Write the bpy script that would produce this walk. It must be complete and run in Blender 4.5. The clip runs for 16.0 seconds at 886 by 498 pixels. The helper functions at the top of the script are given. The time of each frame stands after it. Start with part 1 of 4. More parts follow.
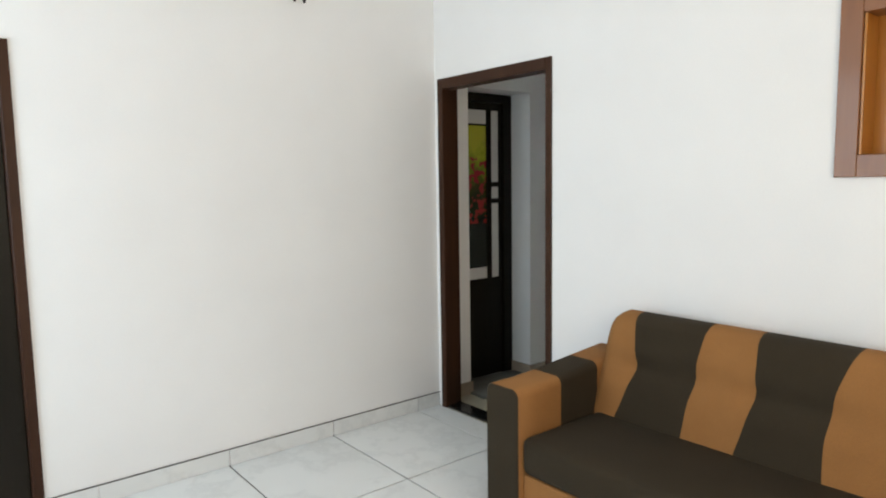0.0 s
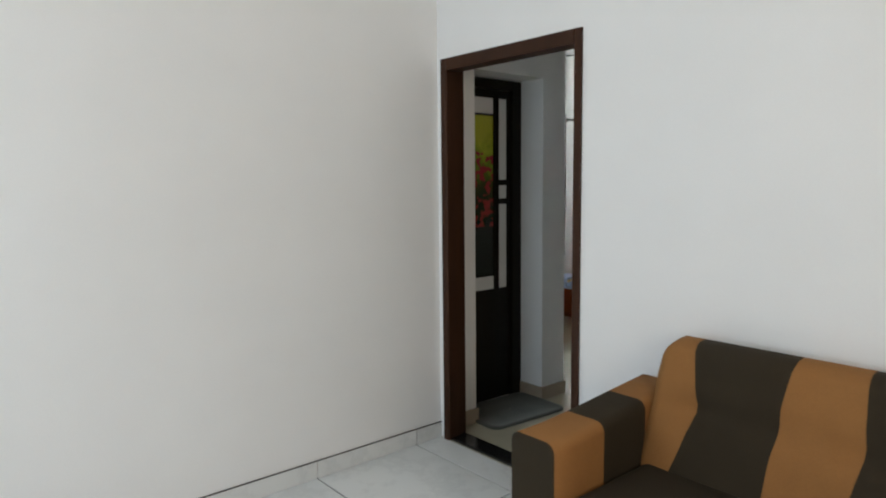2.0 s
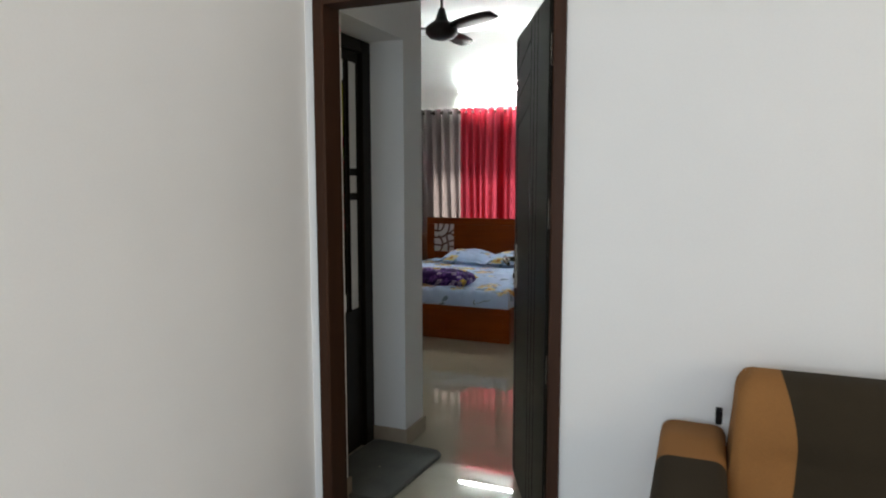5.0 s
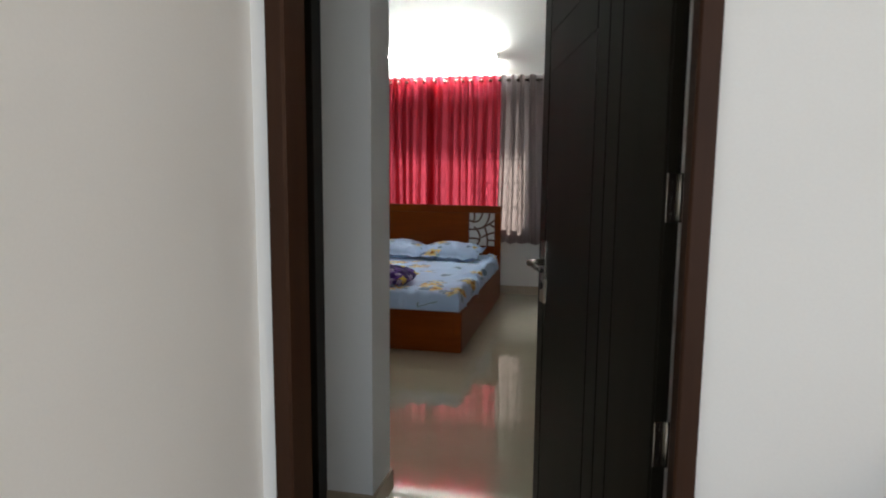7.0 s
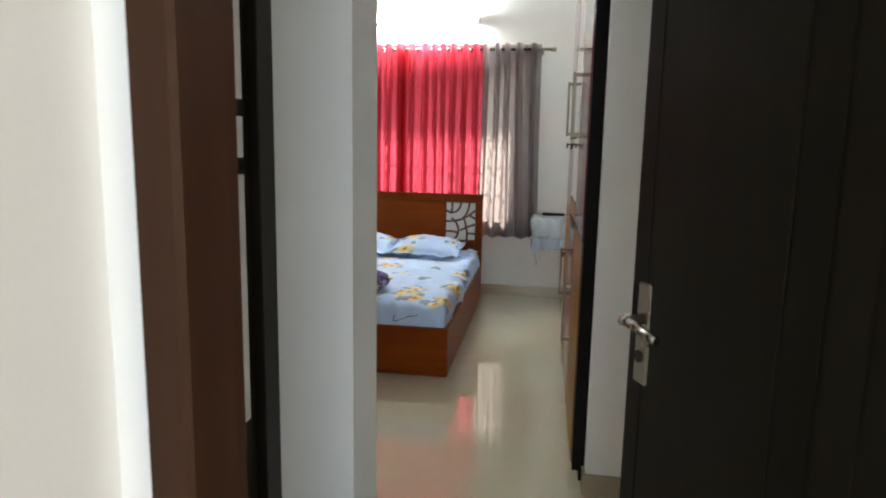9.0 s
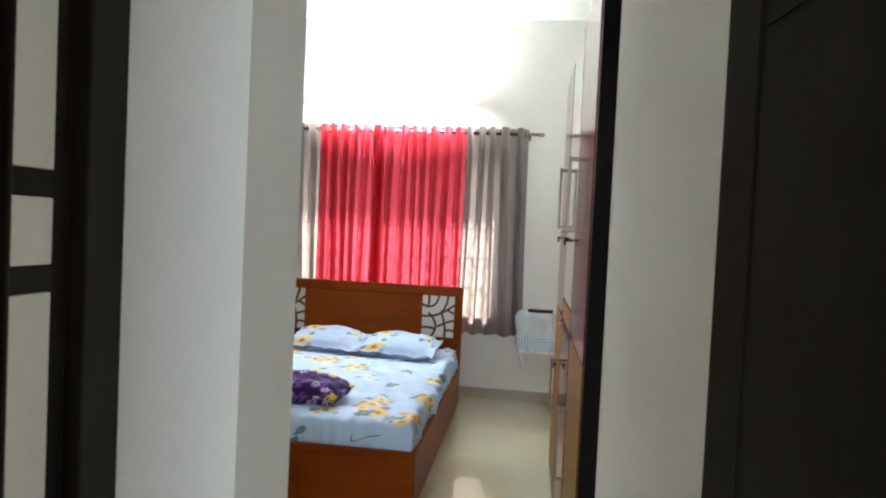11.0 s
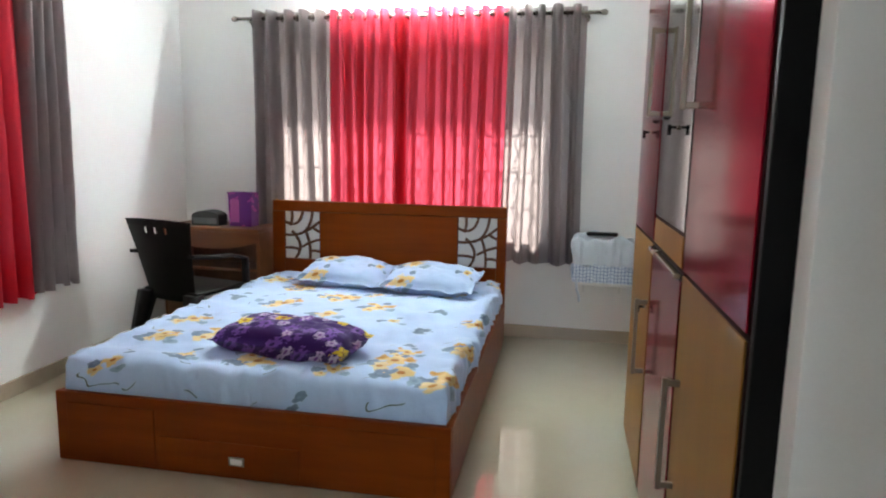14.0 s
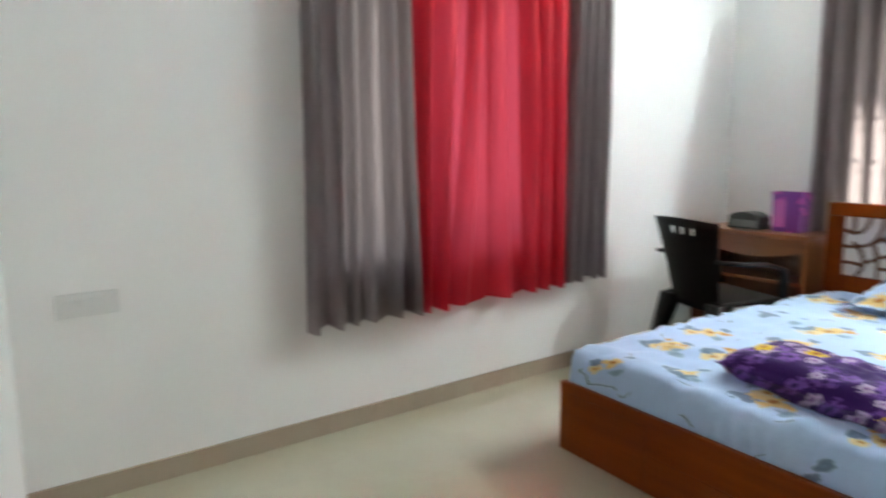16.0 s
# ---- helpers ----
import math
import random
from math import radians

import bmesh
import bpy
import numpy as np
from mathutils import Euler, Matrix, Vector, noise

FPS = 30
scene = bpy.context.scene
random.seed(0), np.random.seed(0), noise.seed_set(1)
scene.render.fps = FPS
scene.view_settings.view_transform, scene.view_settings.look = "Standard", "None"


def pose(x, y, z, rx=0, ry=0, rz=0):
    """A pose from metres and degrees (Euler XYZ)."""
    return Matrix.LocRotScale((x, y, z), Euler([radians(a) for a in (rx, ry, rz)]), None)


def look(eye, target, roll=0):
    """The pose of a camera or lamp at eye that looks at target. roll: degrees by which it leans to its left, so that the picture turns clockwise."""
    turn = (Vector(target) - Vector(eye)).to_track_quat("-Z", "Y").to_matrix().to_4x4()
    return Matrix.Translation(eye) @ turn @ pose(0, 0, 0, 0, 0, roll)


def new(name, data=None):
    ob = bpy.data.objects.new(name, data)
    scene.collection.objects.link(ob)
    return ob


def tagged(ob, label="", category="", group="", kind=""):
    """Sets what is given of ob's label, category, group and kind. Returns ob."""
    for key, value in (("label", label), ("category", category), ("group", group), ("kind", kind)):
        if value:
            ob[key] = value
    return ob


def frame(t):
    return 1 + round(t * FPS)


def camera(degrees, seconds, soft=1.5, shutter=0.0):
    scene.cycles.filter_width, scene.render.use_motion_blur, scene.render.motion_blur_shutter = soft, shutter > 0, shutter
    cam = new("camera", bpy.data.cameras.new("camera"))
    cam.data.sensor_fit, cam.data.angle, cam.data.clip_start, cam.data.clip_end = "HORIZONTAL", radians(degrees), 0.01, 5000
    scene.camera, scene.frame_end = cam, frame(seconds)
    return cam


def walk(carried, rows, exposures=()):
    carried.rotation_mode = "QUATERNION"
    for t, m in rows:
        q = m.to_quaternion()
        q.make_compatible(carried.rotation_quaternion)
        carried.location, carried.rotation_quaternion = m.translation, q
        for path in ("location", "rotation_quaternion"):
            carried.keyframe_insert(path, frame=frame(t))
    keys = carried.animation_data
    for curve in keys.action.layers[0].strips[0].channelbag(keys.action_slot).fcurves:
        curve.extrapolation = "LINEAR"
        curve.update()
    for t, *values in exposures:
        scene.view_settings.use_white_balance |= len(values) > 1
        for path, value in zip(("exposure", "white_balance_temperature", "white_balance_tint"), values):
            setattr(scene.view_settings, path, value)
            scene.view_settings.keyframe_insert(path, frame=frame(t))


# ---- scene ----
cam = camera(68.5, 16.0, soft=2.0, shutter=0.4)
PATH = [
    (0, (3.201, -2.584, 1.453), (1.656, -1.33, 1.247), -0.9),
    (0.5, (3.16, -2.496, 1.45), (1.612, -1.244, 1.261), -0.7),
    (1, (3.082, -2.407, 1.442), (1.535, -1.153, 1.251), -0.6),
    (1.5, (2.929, -2.327, 1.42), (1.384, -1.072, 1.223), -0.5),
    (2, (2.697, -2.29, 1.435), (1.179, -1.005, 1.23), -0.6),
    (2.5, (2.446, -2.243, 1.413), (0.969, -0.913, 1.193), -0.0),
    (3, (2.176, -2.198, 1.4), (0.765, -0.792, 1.216), 0.6),
    (3.5, (1.996, -2.247, 1.418), (0.789, -0.661, 1.243), 0.2),
    (6, (0.961, -1.759, 1.38), (0.353, 0.133, 1.156), -0.0),
    (6.5, (0.826, -1.537, 1.384), (0.293, 0.376, 1.148), -0.2),
    (7, (0.693, -1.341, 1.34), (0.262, 0.595, 1.083), 0.5),
    (7.5, (0.516, -1.154, 1.354), (0.194, 0.801, 1.077), 1.6),
    (8, (0.426, -0.965, 1.367), (0.130, 0.990, 1.066), 1.2),
    (8.5, (0.382, -0.746, 1.368), (0.099, 1.213, 1.079), 2.3),
    (9, (0.356, -0.54, 1.36), (0.061, 1.412, 1.043), 1.1),
    (9.5, (0.335, -0.383, 1.42), (0.074, 1.586, 1.183), 2.2),
    (12, (0.329, 0.271, 1.359), (0.076, 2.254, 1.311), 2.6),
    (12.5, (0.286, 0.417, 1.339), (0.047, 2.395, 1.162), 1.4),
    (13, (0.244, 0.57, 1.319), (-0.031, 2.539, 1.1), 1.2),
    (13.5, (0.226, 0.756, 1.315), (-0.099, 2.714, 1.069), 1.1),
    (14, (0.208, 0.891, 1.29), (-0.153, 2.836, 0.993), 1.1),
    (14.5, (0.172, 1.014, 1.3), (-0.352, 2.92, 0.992), 0.1),
    (15, (0.123, 1.103, 1.28), (-0.708, 2.893, 0.951), -1.6),
    (15.5, (0.085, 1.176, 1.294), (-1.154, 2.709, 0.959), -2.2),
    (16, (0.122, 1.289, 1.248), (-1.542, 2.357, 0.947), -0.6),
]
EXPOSURES = [(0.0, 0.53, 6700, 9), (0.6, 0.18, 6700, 9), (1.5, 0.09, 6620, 9), (3.5, 0.12, 6600, 9), (6.5, 0.11, 6900, 12), (7.0, 0.10, 6900, 12), (7.5, 0.45, 6900, 11), (8.0, 0.64, 6900, 10), (9.0, 1.10, 6950, 9),
             (9.5, 1.56, 6980, 6), (12.0, 1.38, 6850, 6), (12.5, 1.50, 6780, 6), (13.0, 1.58, 6700, 6), (13.6, 1.40, 6600, 9), (14.5, 1.22, 6500, 10), (15.4, 1.32, 6500, 10), (16.0, 1.42, 6450, 7)]
walk(cam, [(t, look(eye, target, roll)) for t, eye, target, roll in PATH], EXPOSURES)

# ---- world, sun, large lights ----
SUN_EL, SUN_AZ = 34.0, 8.0      # degrees above the horizon; degrees off the far window's axis
world = bpy.data.worlds.new("world")
scene.world = world
world.use_nodes = True
wn = world.node_tree.nodes
sky = wn.new("ShaderNodeTexSky")
sky.sky_type, sky.sun_disc = "NISHITA", False
sky.sun_elevation, sky.sun_rotation = radians(SUN_EL), radians(SUN_AZ)
wn["Background"].inputs["Strength"].default_value = 0.07
world.node_tree.links.new(sky.outputs[0], wn["Background"].inputs["Color"])

sun = new("sun", bpy.data.lights.new("sun", "SUN"))
sun.data.energy, sun.data.angle, sun.data.color = 5.0, radians(6.5), (1.0, 0.94, 0.84)
se, sa = radians(SUN_EL), radians(SUN_AZ)
sun.matrix_world = look((math.sin(sa) * math.cos(se) * 20, math.cos(sa) * math.cos(se) * 20, math.sin(se) * 20), (0, 0, 0))


def window_light(name, eye, target, width, height, watts, colour):
    lamp = bpy.data.lights.new(name, "AREA")
    lamp.shape, lamp.size, lamp.size_y, lamp.energy, lamp.color = "RECTANGLE", width, height, watts, colour
    ob = new(name, lamp)
    ob.matrix_world = look(eye, target)
    return ob


# The two hall lamps are added fill, cool and warm, in assumed openings out of view.
window_light("hall_south_fill_light", (1.05, -4.18, 1.65), (1.05, 0.0, 1.4), 1.9, 1.4, 36, (0.67, 0.83, 1.0))
window_light("hall_east_fill_light", (4.26, -2.2, 1.6), (0.0, -2.0, 1.4), 1.3, 1.3, 25, (1.0, 0.84, 0.66))
window_light("left_window_light", (-2.68, 3.07, 1.42), (0.0, 2.95, 1.2), 1.30, 1.15, 4.0, (1.0, 0.95, 0.87))
window_light("far_window_light", (-0.85, 5.58, 1.38), (-0.85, 0.0, 1.2), 1.8, 1.15, 4.5, (1.0, 0.97, 0.94))


# ---- materials ----
def node(nt, kind, **kw):
    n = nt.nodes.new(kind)
    for k, v in kw.items():
        if k in n.inputs:
            n.inputs[k].default_value = v
        elif k == "operation":
            n.operation = v
    return n


def ramp(nt, fac, stops):
    r = nt.nodes.new("ShaderNodeValToRGB")
    els = r.color_ramp.elements
    while len(els) < len(stops):
        els.new(0.5)
    for e, (p, c) in zip(els, stops):
        e.position, e.color = p, (*c, 1) if len(c) == 3 else c
    nt.links.new(fac, r.inputs[0])
    return r.outputs[0]


def math_node(nt, op, a, b=None, c=None):
    n = nt.nodes.new("ShaderNodeMath")
    n.operation = op
    for i, v in enumerate((a, b, c)):
        if v is None:
            continue
        if isinstance(v, (int, float)):
            n.inputs[i].default_value = v
        else:
            nt.links.new(v, n.inputs[i])
    return n.outputs[0]


def blend(nt, fac, a, b, mode="MIX"):
    n = nt.nodes.new("ShaderNodeMix")
    n.data_type, n.blend_type = "RGBA", mode
    for sock, v in ((n.inputs[0], fac), (n.inputs[6], a), (n.inputs[7], b)):
        if isinstance(v, (int, float)):
            sock.default_value = v
        elif isinstance(v, tuple):
            sock.default_value = (*v, 1)
        else:
            nt.links.new(v, sock)
    return n.outputs[2]


def noise_fac(nt, vec, scale, detail=4, rough=0.6, stretch=(1, 1, 1)):
    mp = nt.nodes.new("ShaderNodeMapping")
    mp.inputs["Scale"].default_value = stretch
    nt.links.new(vec, mp.inputs[0])
    n = nt.nodes.new("ShaderNodeTexNoise")
    n.inputs["Scale"].default_value, n.inputs["Detail"].default_value, n.inputs["Roughness"].default_value = scale, detail, rough
    nt.links.new(mp.outputs[0], n.inputs["Vector"])
    return n.outputs[0]


def base_mat(name, rough=0.5, metal=0.0, coat=0.0, spec=0.5):
    m = bpy.data.materials.new(name)
    m.use_nodes = True
    nt = m.node_tree
    b = nt.nodes["Principled BSDF"]
    b.inputs["Roughness"].default_value, b.inputs["Metallic"].default_value = rough, metal
    b.inputs["Coat Weight"].default_value, b.inputs["Coat Roughness"].default_value = coat, 0.08
    b.inputs["Specular IOR Level"].default_value = spec
    co = nt.nodes.new("ShaderNodeTexCoord").outputs["Object"]
    return m, nt, b, co


def bump(nt, b, height, strength, distance):
    n = nt.nodes.new("ShaderNodeBump")
    n.inputs["Strength"].default_value, n.inputs["Distance"].default_value = strength, distance
    nt.links.new(height, n.inputs["Height"])
    nt.links.new(n.outputs[0], b.inputs["Normal"])


def plain(name, colour, rough=0.5, metal=0.0, coat=0.0, vary=0.06, scale=3.0, fine=90.0, relief=0.15, spec=0.5, stretch=(1, 1, 1)):
    """A surface of one colour with soft stains, fine grain and relief."""
    m, nt, b, co = base_mat(name, rough, metal, coat, spec)
    big, small = noise_fac(nt, co, scale, 3), noise_fac(nt, co, fine, 5, 0.6, stretch)
    dark = tuple(c * (1 - vary) for c in colour)
    light = tuple(min(1, c * (1 + vary)) for c in colour)
    c1 = ramp(nt, big, [(0.3, dark), (0.7, light)])
    c2 = ramp(nt, small, [(0.3, (1 - vary, 1 - vary, 1 - vary)), (0.7, (1, 1, 1))])
    nt.links.new(blend(nt, 1.0, c1, c2, "MULTIPLY"), b.inputs["Base Color"])
    r = nt.nodes.new("ShaderNodeMapRange")
    r.inputs["To Min"].default_value, r.inputs["To Max"].default_value = max(0.02, rough - 0.08), min(1, rough + 0.08)
    nt.links.new(big, r.inputs["Value"])
    nt.links.new(r.outputs[0], b.inputs["Roughness"])
    bump(nt, b, small, relief, 0.002)
    return m


def wood(name, dark, light, rough=0.35, along=(1, 1, 0.08), scale=16, coat=0.2, spec=0.5):
    m, nt, b, co = base_mat(name, rough, 0, coat, spec)
    grain, big = noise_fac(nt, co, scale, 6, 0.65, along), noise_fac(nt, co, 2.2, 2)
    c = ramp(nt, grain, [(0.28, dark), (0.72, light)])
    v = ramp(nt, big, [(0.3, (0.86, 0.86, 0.86)), (0.7, (1, 1, 1))])
    nt.links.new(blend(nt, 1.0, c, v, "MULTIPLY"), b.inputs["Base Color"])
    bump(nt, b, grain, 0.08, 0.002)
    return m


def marble(name, colour, vein, rough, amount=0.35, spec=0.5):
    m, nt, b, co = base_mat(name, rough, spec=spec)
    oi = nt.nodes.new("ShaderNodeObjectInfo")
    off = nt.nodes.new("ShaderNodeVectorMath")
    off.operation = "MULTIPLY_ADD"
    off.inputs[0].default_value = (7.0, 3.0, 5.0)
    nt.links.new(oi.outputs["Random"], off.inputs[1])
    nt.links.new(co, off.inputs[2])
    warp = noise_fac(nt, off.outputs[0], 2.2, 7, 0.62)
    line = math_node(nt, "ABSOLUTE", math_node(nt, "SUBTRACT", warp, 0.5))
    mask = ramp(nt, line, [(0.0, (amount,) * 3), (0.045, (0.0,) * 3)])
    cloud = ramp(nt, noise_fac(nt, off.outputs[0], 1.3, 3), [(0.35, tuple(c * 0.93 for c in colour)), (0.65, colour)])
    nt.links.new(blend(nt, mask, cloud, vein), b.inputs["Base Color"])
    return m


def cloth(name, colour, thin=0.0, scale=420.0, rough=0.9, vary=0.1, sheen=0.2, spec=0.25, lit=(0.9, 0.9, 0.9), satin=0.0):
    """Woven cloth; thin is the share of light that it lets through, lit the colour of that light."""
    m, nt, b, co = base_mat(name, rough, spec=spec)
    weave, big = noise_fac(nt, co, scale, 2), noise_fac(nt, co, 6, 3)
    c1 = ramp(nt, big, [(0.3, tuple(c * (1 - vary) for c in colour)), (0.7, colour)])
    c2 = ramp(nt, weave, [(0.3, (0.8, 0.8, 0.8)), (0.7, (1, 1, 1))])
    col = blend(nt, 1.0, c1, c2, "MULTIPLY")
    nt.links.new(col, b.inputs["Base Color"])
    b.inputs["Sheen Weight"].default_value, b.inputs["Metallic"].default_value = sheen, satin
    bump(nt, b, weave, 0.2, 0.001)
    if thin:
        tr = nt.nodes.new("ShaderNodeBsdfTranslucent")
        nt.links.new(blend(nt, 1.0, c2, lit, "MULTIPLY"), tr.inputs[0])
        mx = nt.nodes.new("ShaderNodeMixShader")
        mx.inputs[0].default_value = thin
        nt.links.new(b.outputs[0], mx.inputs[1])
        nt.links.new(tr.outputs[0], mx.inputs[2])
        nt.links.new(mx.outputs[0], nt.nodes["Material Output"].inputs[0])
    return m


def printed(name, ground, layers, rough=0.85, drop=1.0, stems=None):
    """Cotton with a flower print: layers of (scale, size, petals, share of cells, petal colour, heart colour, shift along and across)."""
    m, nt, b, co = base_mat(name, rough, spec=0.2)
    sep = nt.nodes.new("ShaderNodeSeparateXYZ")
    nt.links.new(co, sep.inputs[0])
    comb = nt.nodes.new("ShaderNodeCombineXYZ")
    nt.links.new(math_node(nt, "SUBTRACT", sep.outputs[0], math_node(nt, "MULTIPLY", sep.outputs[2], drop)), comb.inputs[0])
    nt.links.new(math_node(nt, "ADD", sep.outputs[1], math_node(nt, "MULTIPLY", sep.outputs[2], drop)), comb.inputs[1])
    flat = comb.outputs[0]
    col = ramp(nt, noise_fac(nt, co, 5, 3), [(0.3, tuple(c * 0.93 for c in ground)), (0.7, ground)])
    if stems:
        line = math_node(nt, "LESS_THAN", math_node(nt, "ABSOLUTE", math_node(nt, "SUBTRACT", noise_fac(nt, flat, 6.5, 1, 0.4), 0.5)), 0.007)
        where = math_node(nt, "GREATER_THAN", noise_fac(nt, flat, 7.0, 1, 0.4), 0.63)
        col = blend(nt, math_node(nt, "MULTIPLY", line, where), col, stems)
    for scale, size, petals, share, petal, heart, shift in layers:
        mp = nt.nodes.new("ShaderNodeMapping")
        mp.inputs["Scale"].default_value, mp.inputs["Location"].default_value = (scale, scale, 1), (shift[0], shift[1], 0)
        nt.links.new(flat, mp.inputs[0])
        warp = nt.nodes.new("ShaderNodeTexNoise")
        warp.inputs["Scale"].default_value = 7.0
        nt.links.new(mp.outputs[0], warp.inputs["Vector"])
        vo = nt.nodes.new("ShaderNodeTexVoronoi")
        vo.voronoi_dimensions = "2D"
        vo.inputs["Scale"].default_value, vo.inputs["Randomness"].default_value = 1.0, 0.85
        nt.links.new(mp.outputs[0], vo.inputs["Vector"])
        d = nt.nodes.new("ShaderNodeVectorMath")
        d.operation = "SUBTRACT"
        nt.links.new(mp.outputs[0], d.inputs[0])
        nt.links.new(vo.outputs["Position"], d.inputs[1])
        ds = nt.nodes.new("ShaderNodeSeparateXYZ")
        nt.links.new(d.outputs[0], ds.inputs[0])
        rnd = nt.nodes.new("ShaderNodeSeparateColor")
        nt.links.new(vo.outputs["Color"], rnd.inputs[0])
        ang = math_node(nt, "ADD", math_node(nt, "ARCTAN2", ds.outputs[1], ds.outputs[0]), math_node(nt, "MULTIPLY", rnd.outputs[1], 6.0))
        lobes = math_node(nt, "MULTIPLY", math_node(nt, "COSINE", math_node(nt, "MULTIPLY", ang, petals)), 0.15)
        edge = math_node(nt, "MULTIPLY", math_node(nt, "ADD", lobes, math_node(nt, "MULTIPLY_ADD", warp.outputs[0], 2.0, -0.25)), size)
        r = vo.outputs["Distance"]
        inside = math_node(nt, "LESS_THAN", r, edge)
        chosen = math_node(nt, "LESS_THAN", rnd.outputs[0], share)
        tone = blend(nt, math_node(nt, "MULTIPLY", math_node(nt, "DIVIDE", r, size), 0.7), tuple(c * 0.72 for c in petal), petal)
        col = blend(nt, math_node(nt, "MULTIPLY", inside, chosen), col, tone)
        core = math_node(nt, "LESS_THAN", r, size * 0.24)
        col = blend(nt, math_node(nt, "MULTIPLY", core, chosen), col, heart)
    nt.links.new(col, b.inputs["Base Color"])
    b.inputs["Sheen Weight"].default_value = 0.15
    bump(nt, b, noise_fac(nt, co, 11, 5, 0.6, (1, 0.6, 1)), 0.45, 0.012)
    return m


def glow(name, colour, strength):
    m = bpy.data.materials.new(name)
    m.use_nodes = True
    b = m.node_tree.nodes["Principled BSDF"]
    b.inputs["Base Color"].default_value = (*colour, 1)
    b.inputs["Emission Color"].default_value, b.inputs["Emission Strength"].default_value = (*colour, 1), strength
    return m


def picture(name):
    """A glossy printed panel: leaf green above, deep red blooms on near black below."""
    m, nt, b, co = base_mat(name, 0.2)
    sep = nt.nodes.new("ShaderNodeSeparateXYZ")
    nt.links.new(co, sep.inputs[0])
    n1, n2 = noise_fac(nt, co, 7, 4), noise_fac(nt, co, 15, 3)
    h = math_node(nt, "ADD", sep.outputs[2], math_node(nt, "MULTIPLY", n1, 0.5))
    base = ramp(nt, math_node(nt, "MULTIPLY", h, 0.5), [(0.70, (0.012, 0.016, 0.012)), (0.84, (0.05, 0.05, 0.01)), (0.93, (0.24, 0.30, 0.02)), (0.99, (0.42, 0.42, 0.03))])
    band = math_node(nt, "MULTIPLY", math_node(nt, "GREATER_THAN", sep.outputs[2], 1.15), math_node(nt, "LESS_THAN", sep.outputs[2], 1.62))
    bloom = math_node(nt, "MULTIPLY", band, math_node(nt, "GREATER_THAN", n2, 0.52))
    nt.links.new(blend(nt, bloom, base, (0.30, 0.035, 0.03)), b.inputs["Base Color"])
    return m


M_WALL = plain("white_wall_paint", (0.885, 0.878, 0.86), 0.75, vary=0.025, scale=1.2, fine=160, relief=0.10)
M_CEIL = plain("white_ceiling_paint", (0.88, 0.88, 0.87), 0.85, vary=0.02, scale=1.0, fine=120, relief=0.08)
M_TILE = marble("white_marble_tile", (0.80, 0.81, 0.79), (0.50, 0.51, 0.50), 0.12, 0.24)
M_GROUT = plain("grey_grout", (0.07, 0.067, 0.062), 0.9)
M_FLOOR = marble("cream_polished_tile", (0.51, 0.465, 0.345), (0.44, 0.395, 0.295), 0.02, 0.2, 1.0)
gloss = M_FLOOR.node_tree.nodes["Principled BSDF"].inputs
gloss["Coat Weight"].default_value, gloss["Coat Roughness"].default_value, gloss["Coat IOR"].default_value = 0.8, 0.015, 1.55
M_SKIRT = marble("beige_skirting_tile", (0.44, 0.36, 0.27), (0.34, 0.27, 0.2), 0.2, 0.3)
M_GRANITE = plain("black_granite", (0.018, 0.017, 0.016), 0.15, vary=0.4, fine=200)
M_DOOR = wood("dark_brown_door_wood", (0.0085, 0.0072, 0.0045), (0.016, 0.012, 0.0075), 0.40, coat=0.0, spec=0.16)
M_FRAME = wood("dark_brown_frame_wood", (0.034, 0.013, 0.006), (0.058, 0.023, 0.0105), 0.5, coat=0.0, spec=0.2)
M_NICHE = wood("brown_niche_wood", (0.22, 0.085, 0.032), (0.30, 0.125, 0.048), 0.4)
M_NICHE_IN = wood("orange_niche_lining", (0.42, 0.16, 0.02), (0.56, 0.23, 0.035), 0.4)
M_BED = wood("reddish_teak", (0.155, 0.028, 0.0018), (0.23, 0.044, 0.0027), 0.36, along=(0.08, 1, 1), coat=0.0, spec=0.10)
M_BED_DARK = wood("dark_teak_fretwork", (0.10, 0.035, 0.010), (0.16, 0.055, 0.016), 0.4)
M_DESK = wood("brown_desk_wood", (0.20, 0.066, 0.022), (0.29, 0.105, 0.036), 0.35, along=(0.08, 1, 1))
M_MAROON = plain("maroon_gloss_laminate", (0.17, 0.004, 0.014), 0.11, coat=0.0, vary=0.05, relief=0.0, spec=0.17)
M_EDGE = plain("dark_maroon_edging", (0.018, 0.002, 0.003), 0.6, vary=0.1, spec=0.08)
M_MIRROR = plain("silvered_mirror", (0.80, 0.82, 0.80), 0.03, 1.0, vary=0.01, relief=0.0)
M_GOLD = wood("golden_oak_laminate", (0.205, 0.092, 0.017), (0.255, 0.118, 0.024), 0.40, coat=0.0, scale=9, spec=0.10)
M_BLACK = plain("black_laminate", (0.006, 0.005, 0.005), 0.6, vary=0.2, relief=0.05, spec=0.12)
M_STEEL = plain("brushed_steel", (0.38, 0.35, 0.31), 0.26, 1.0, vary=0.08, fine=220, relief=0.08)
M_BRONZE = plain("dull_bronze", (0.20, 0.165, 0.125), 0.3, 1.0, vary=0.08, fine=220, relief=0.08)
M_DARKMETAL = plain("dark_metal", (0.03, 0.028, 0.026), 0.4, 0.6)
M_TAN = cloth("tan_upholstery", (0.345, 0.158, 0.050), vary=0.1, sheen=0.0)
M_BROWN = cloth("dark_brown_upholstery", (0.040, 0.029, 0.016), vary=0.12, sheen=0.0)
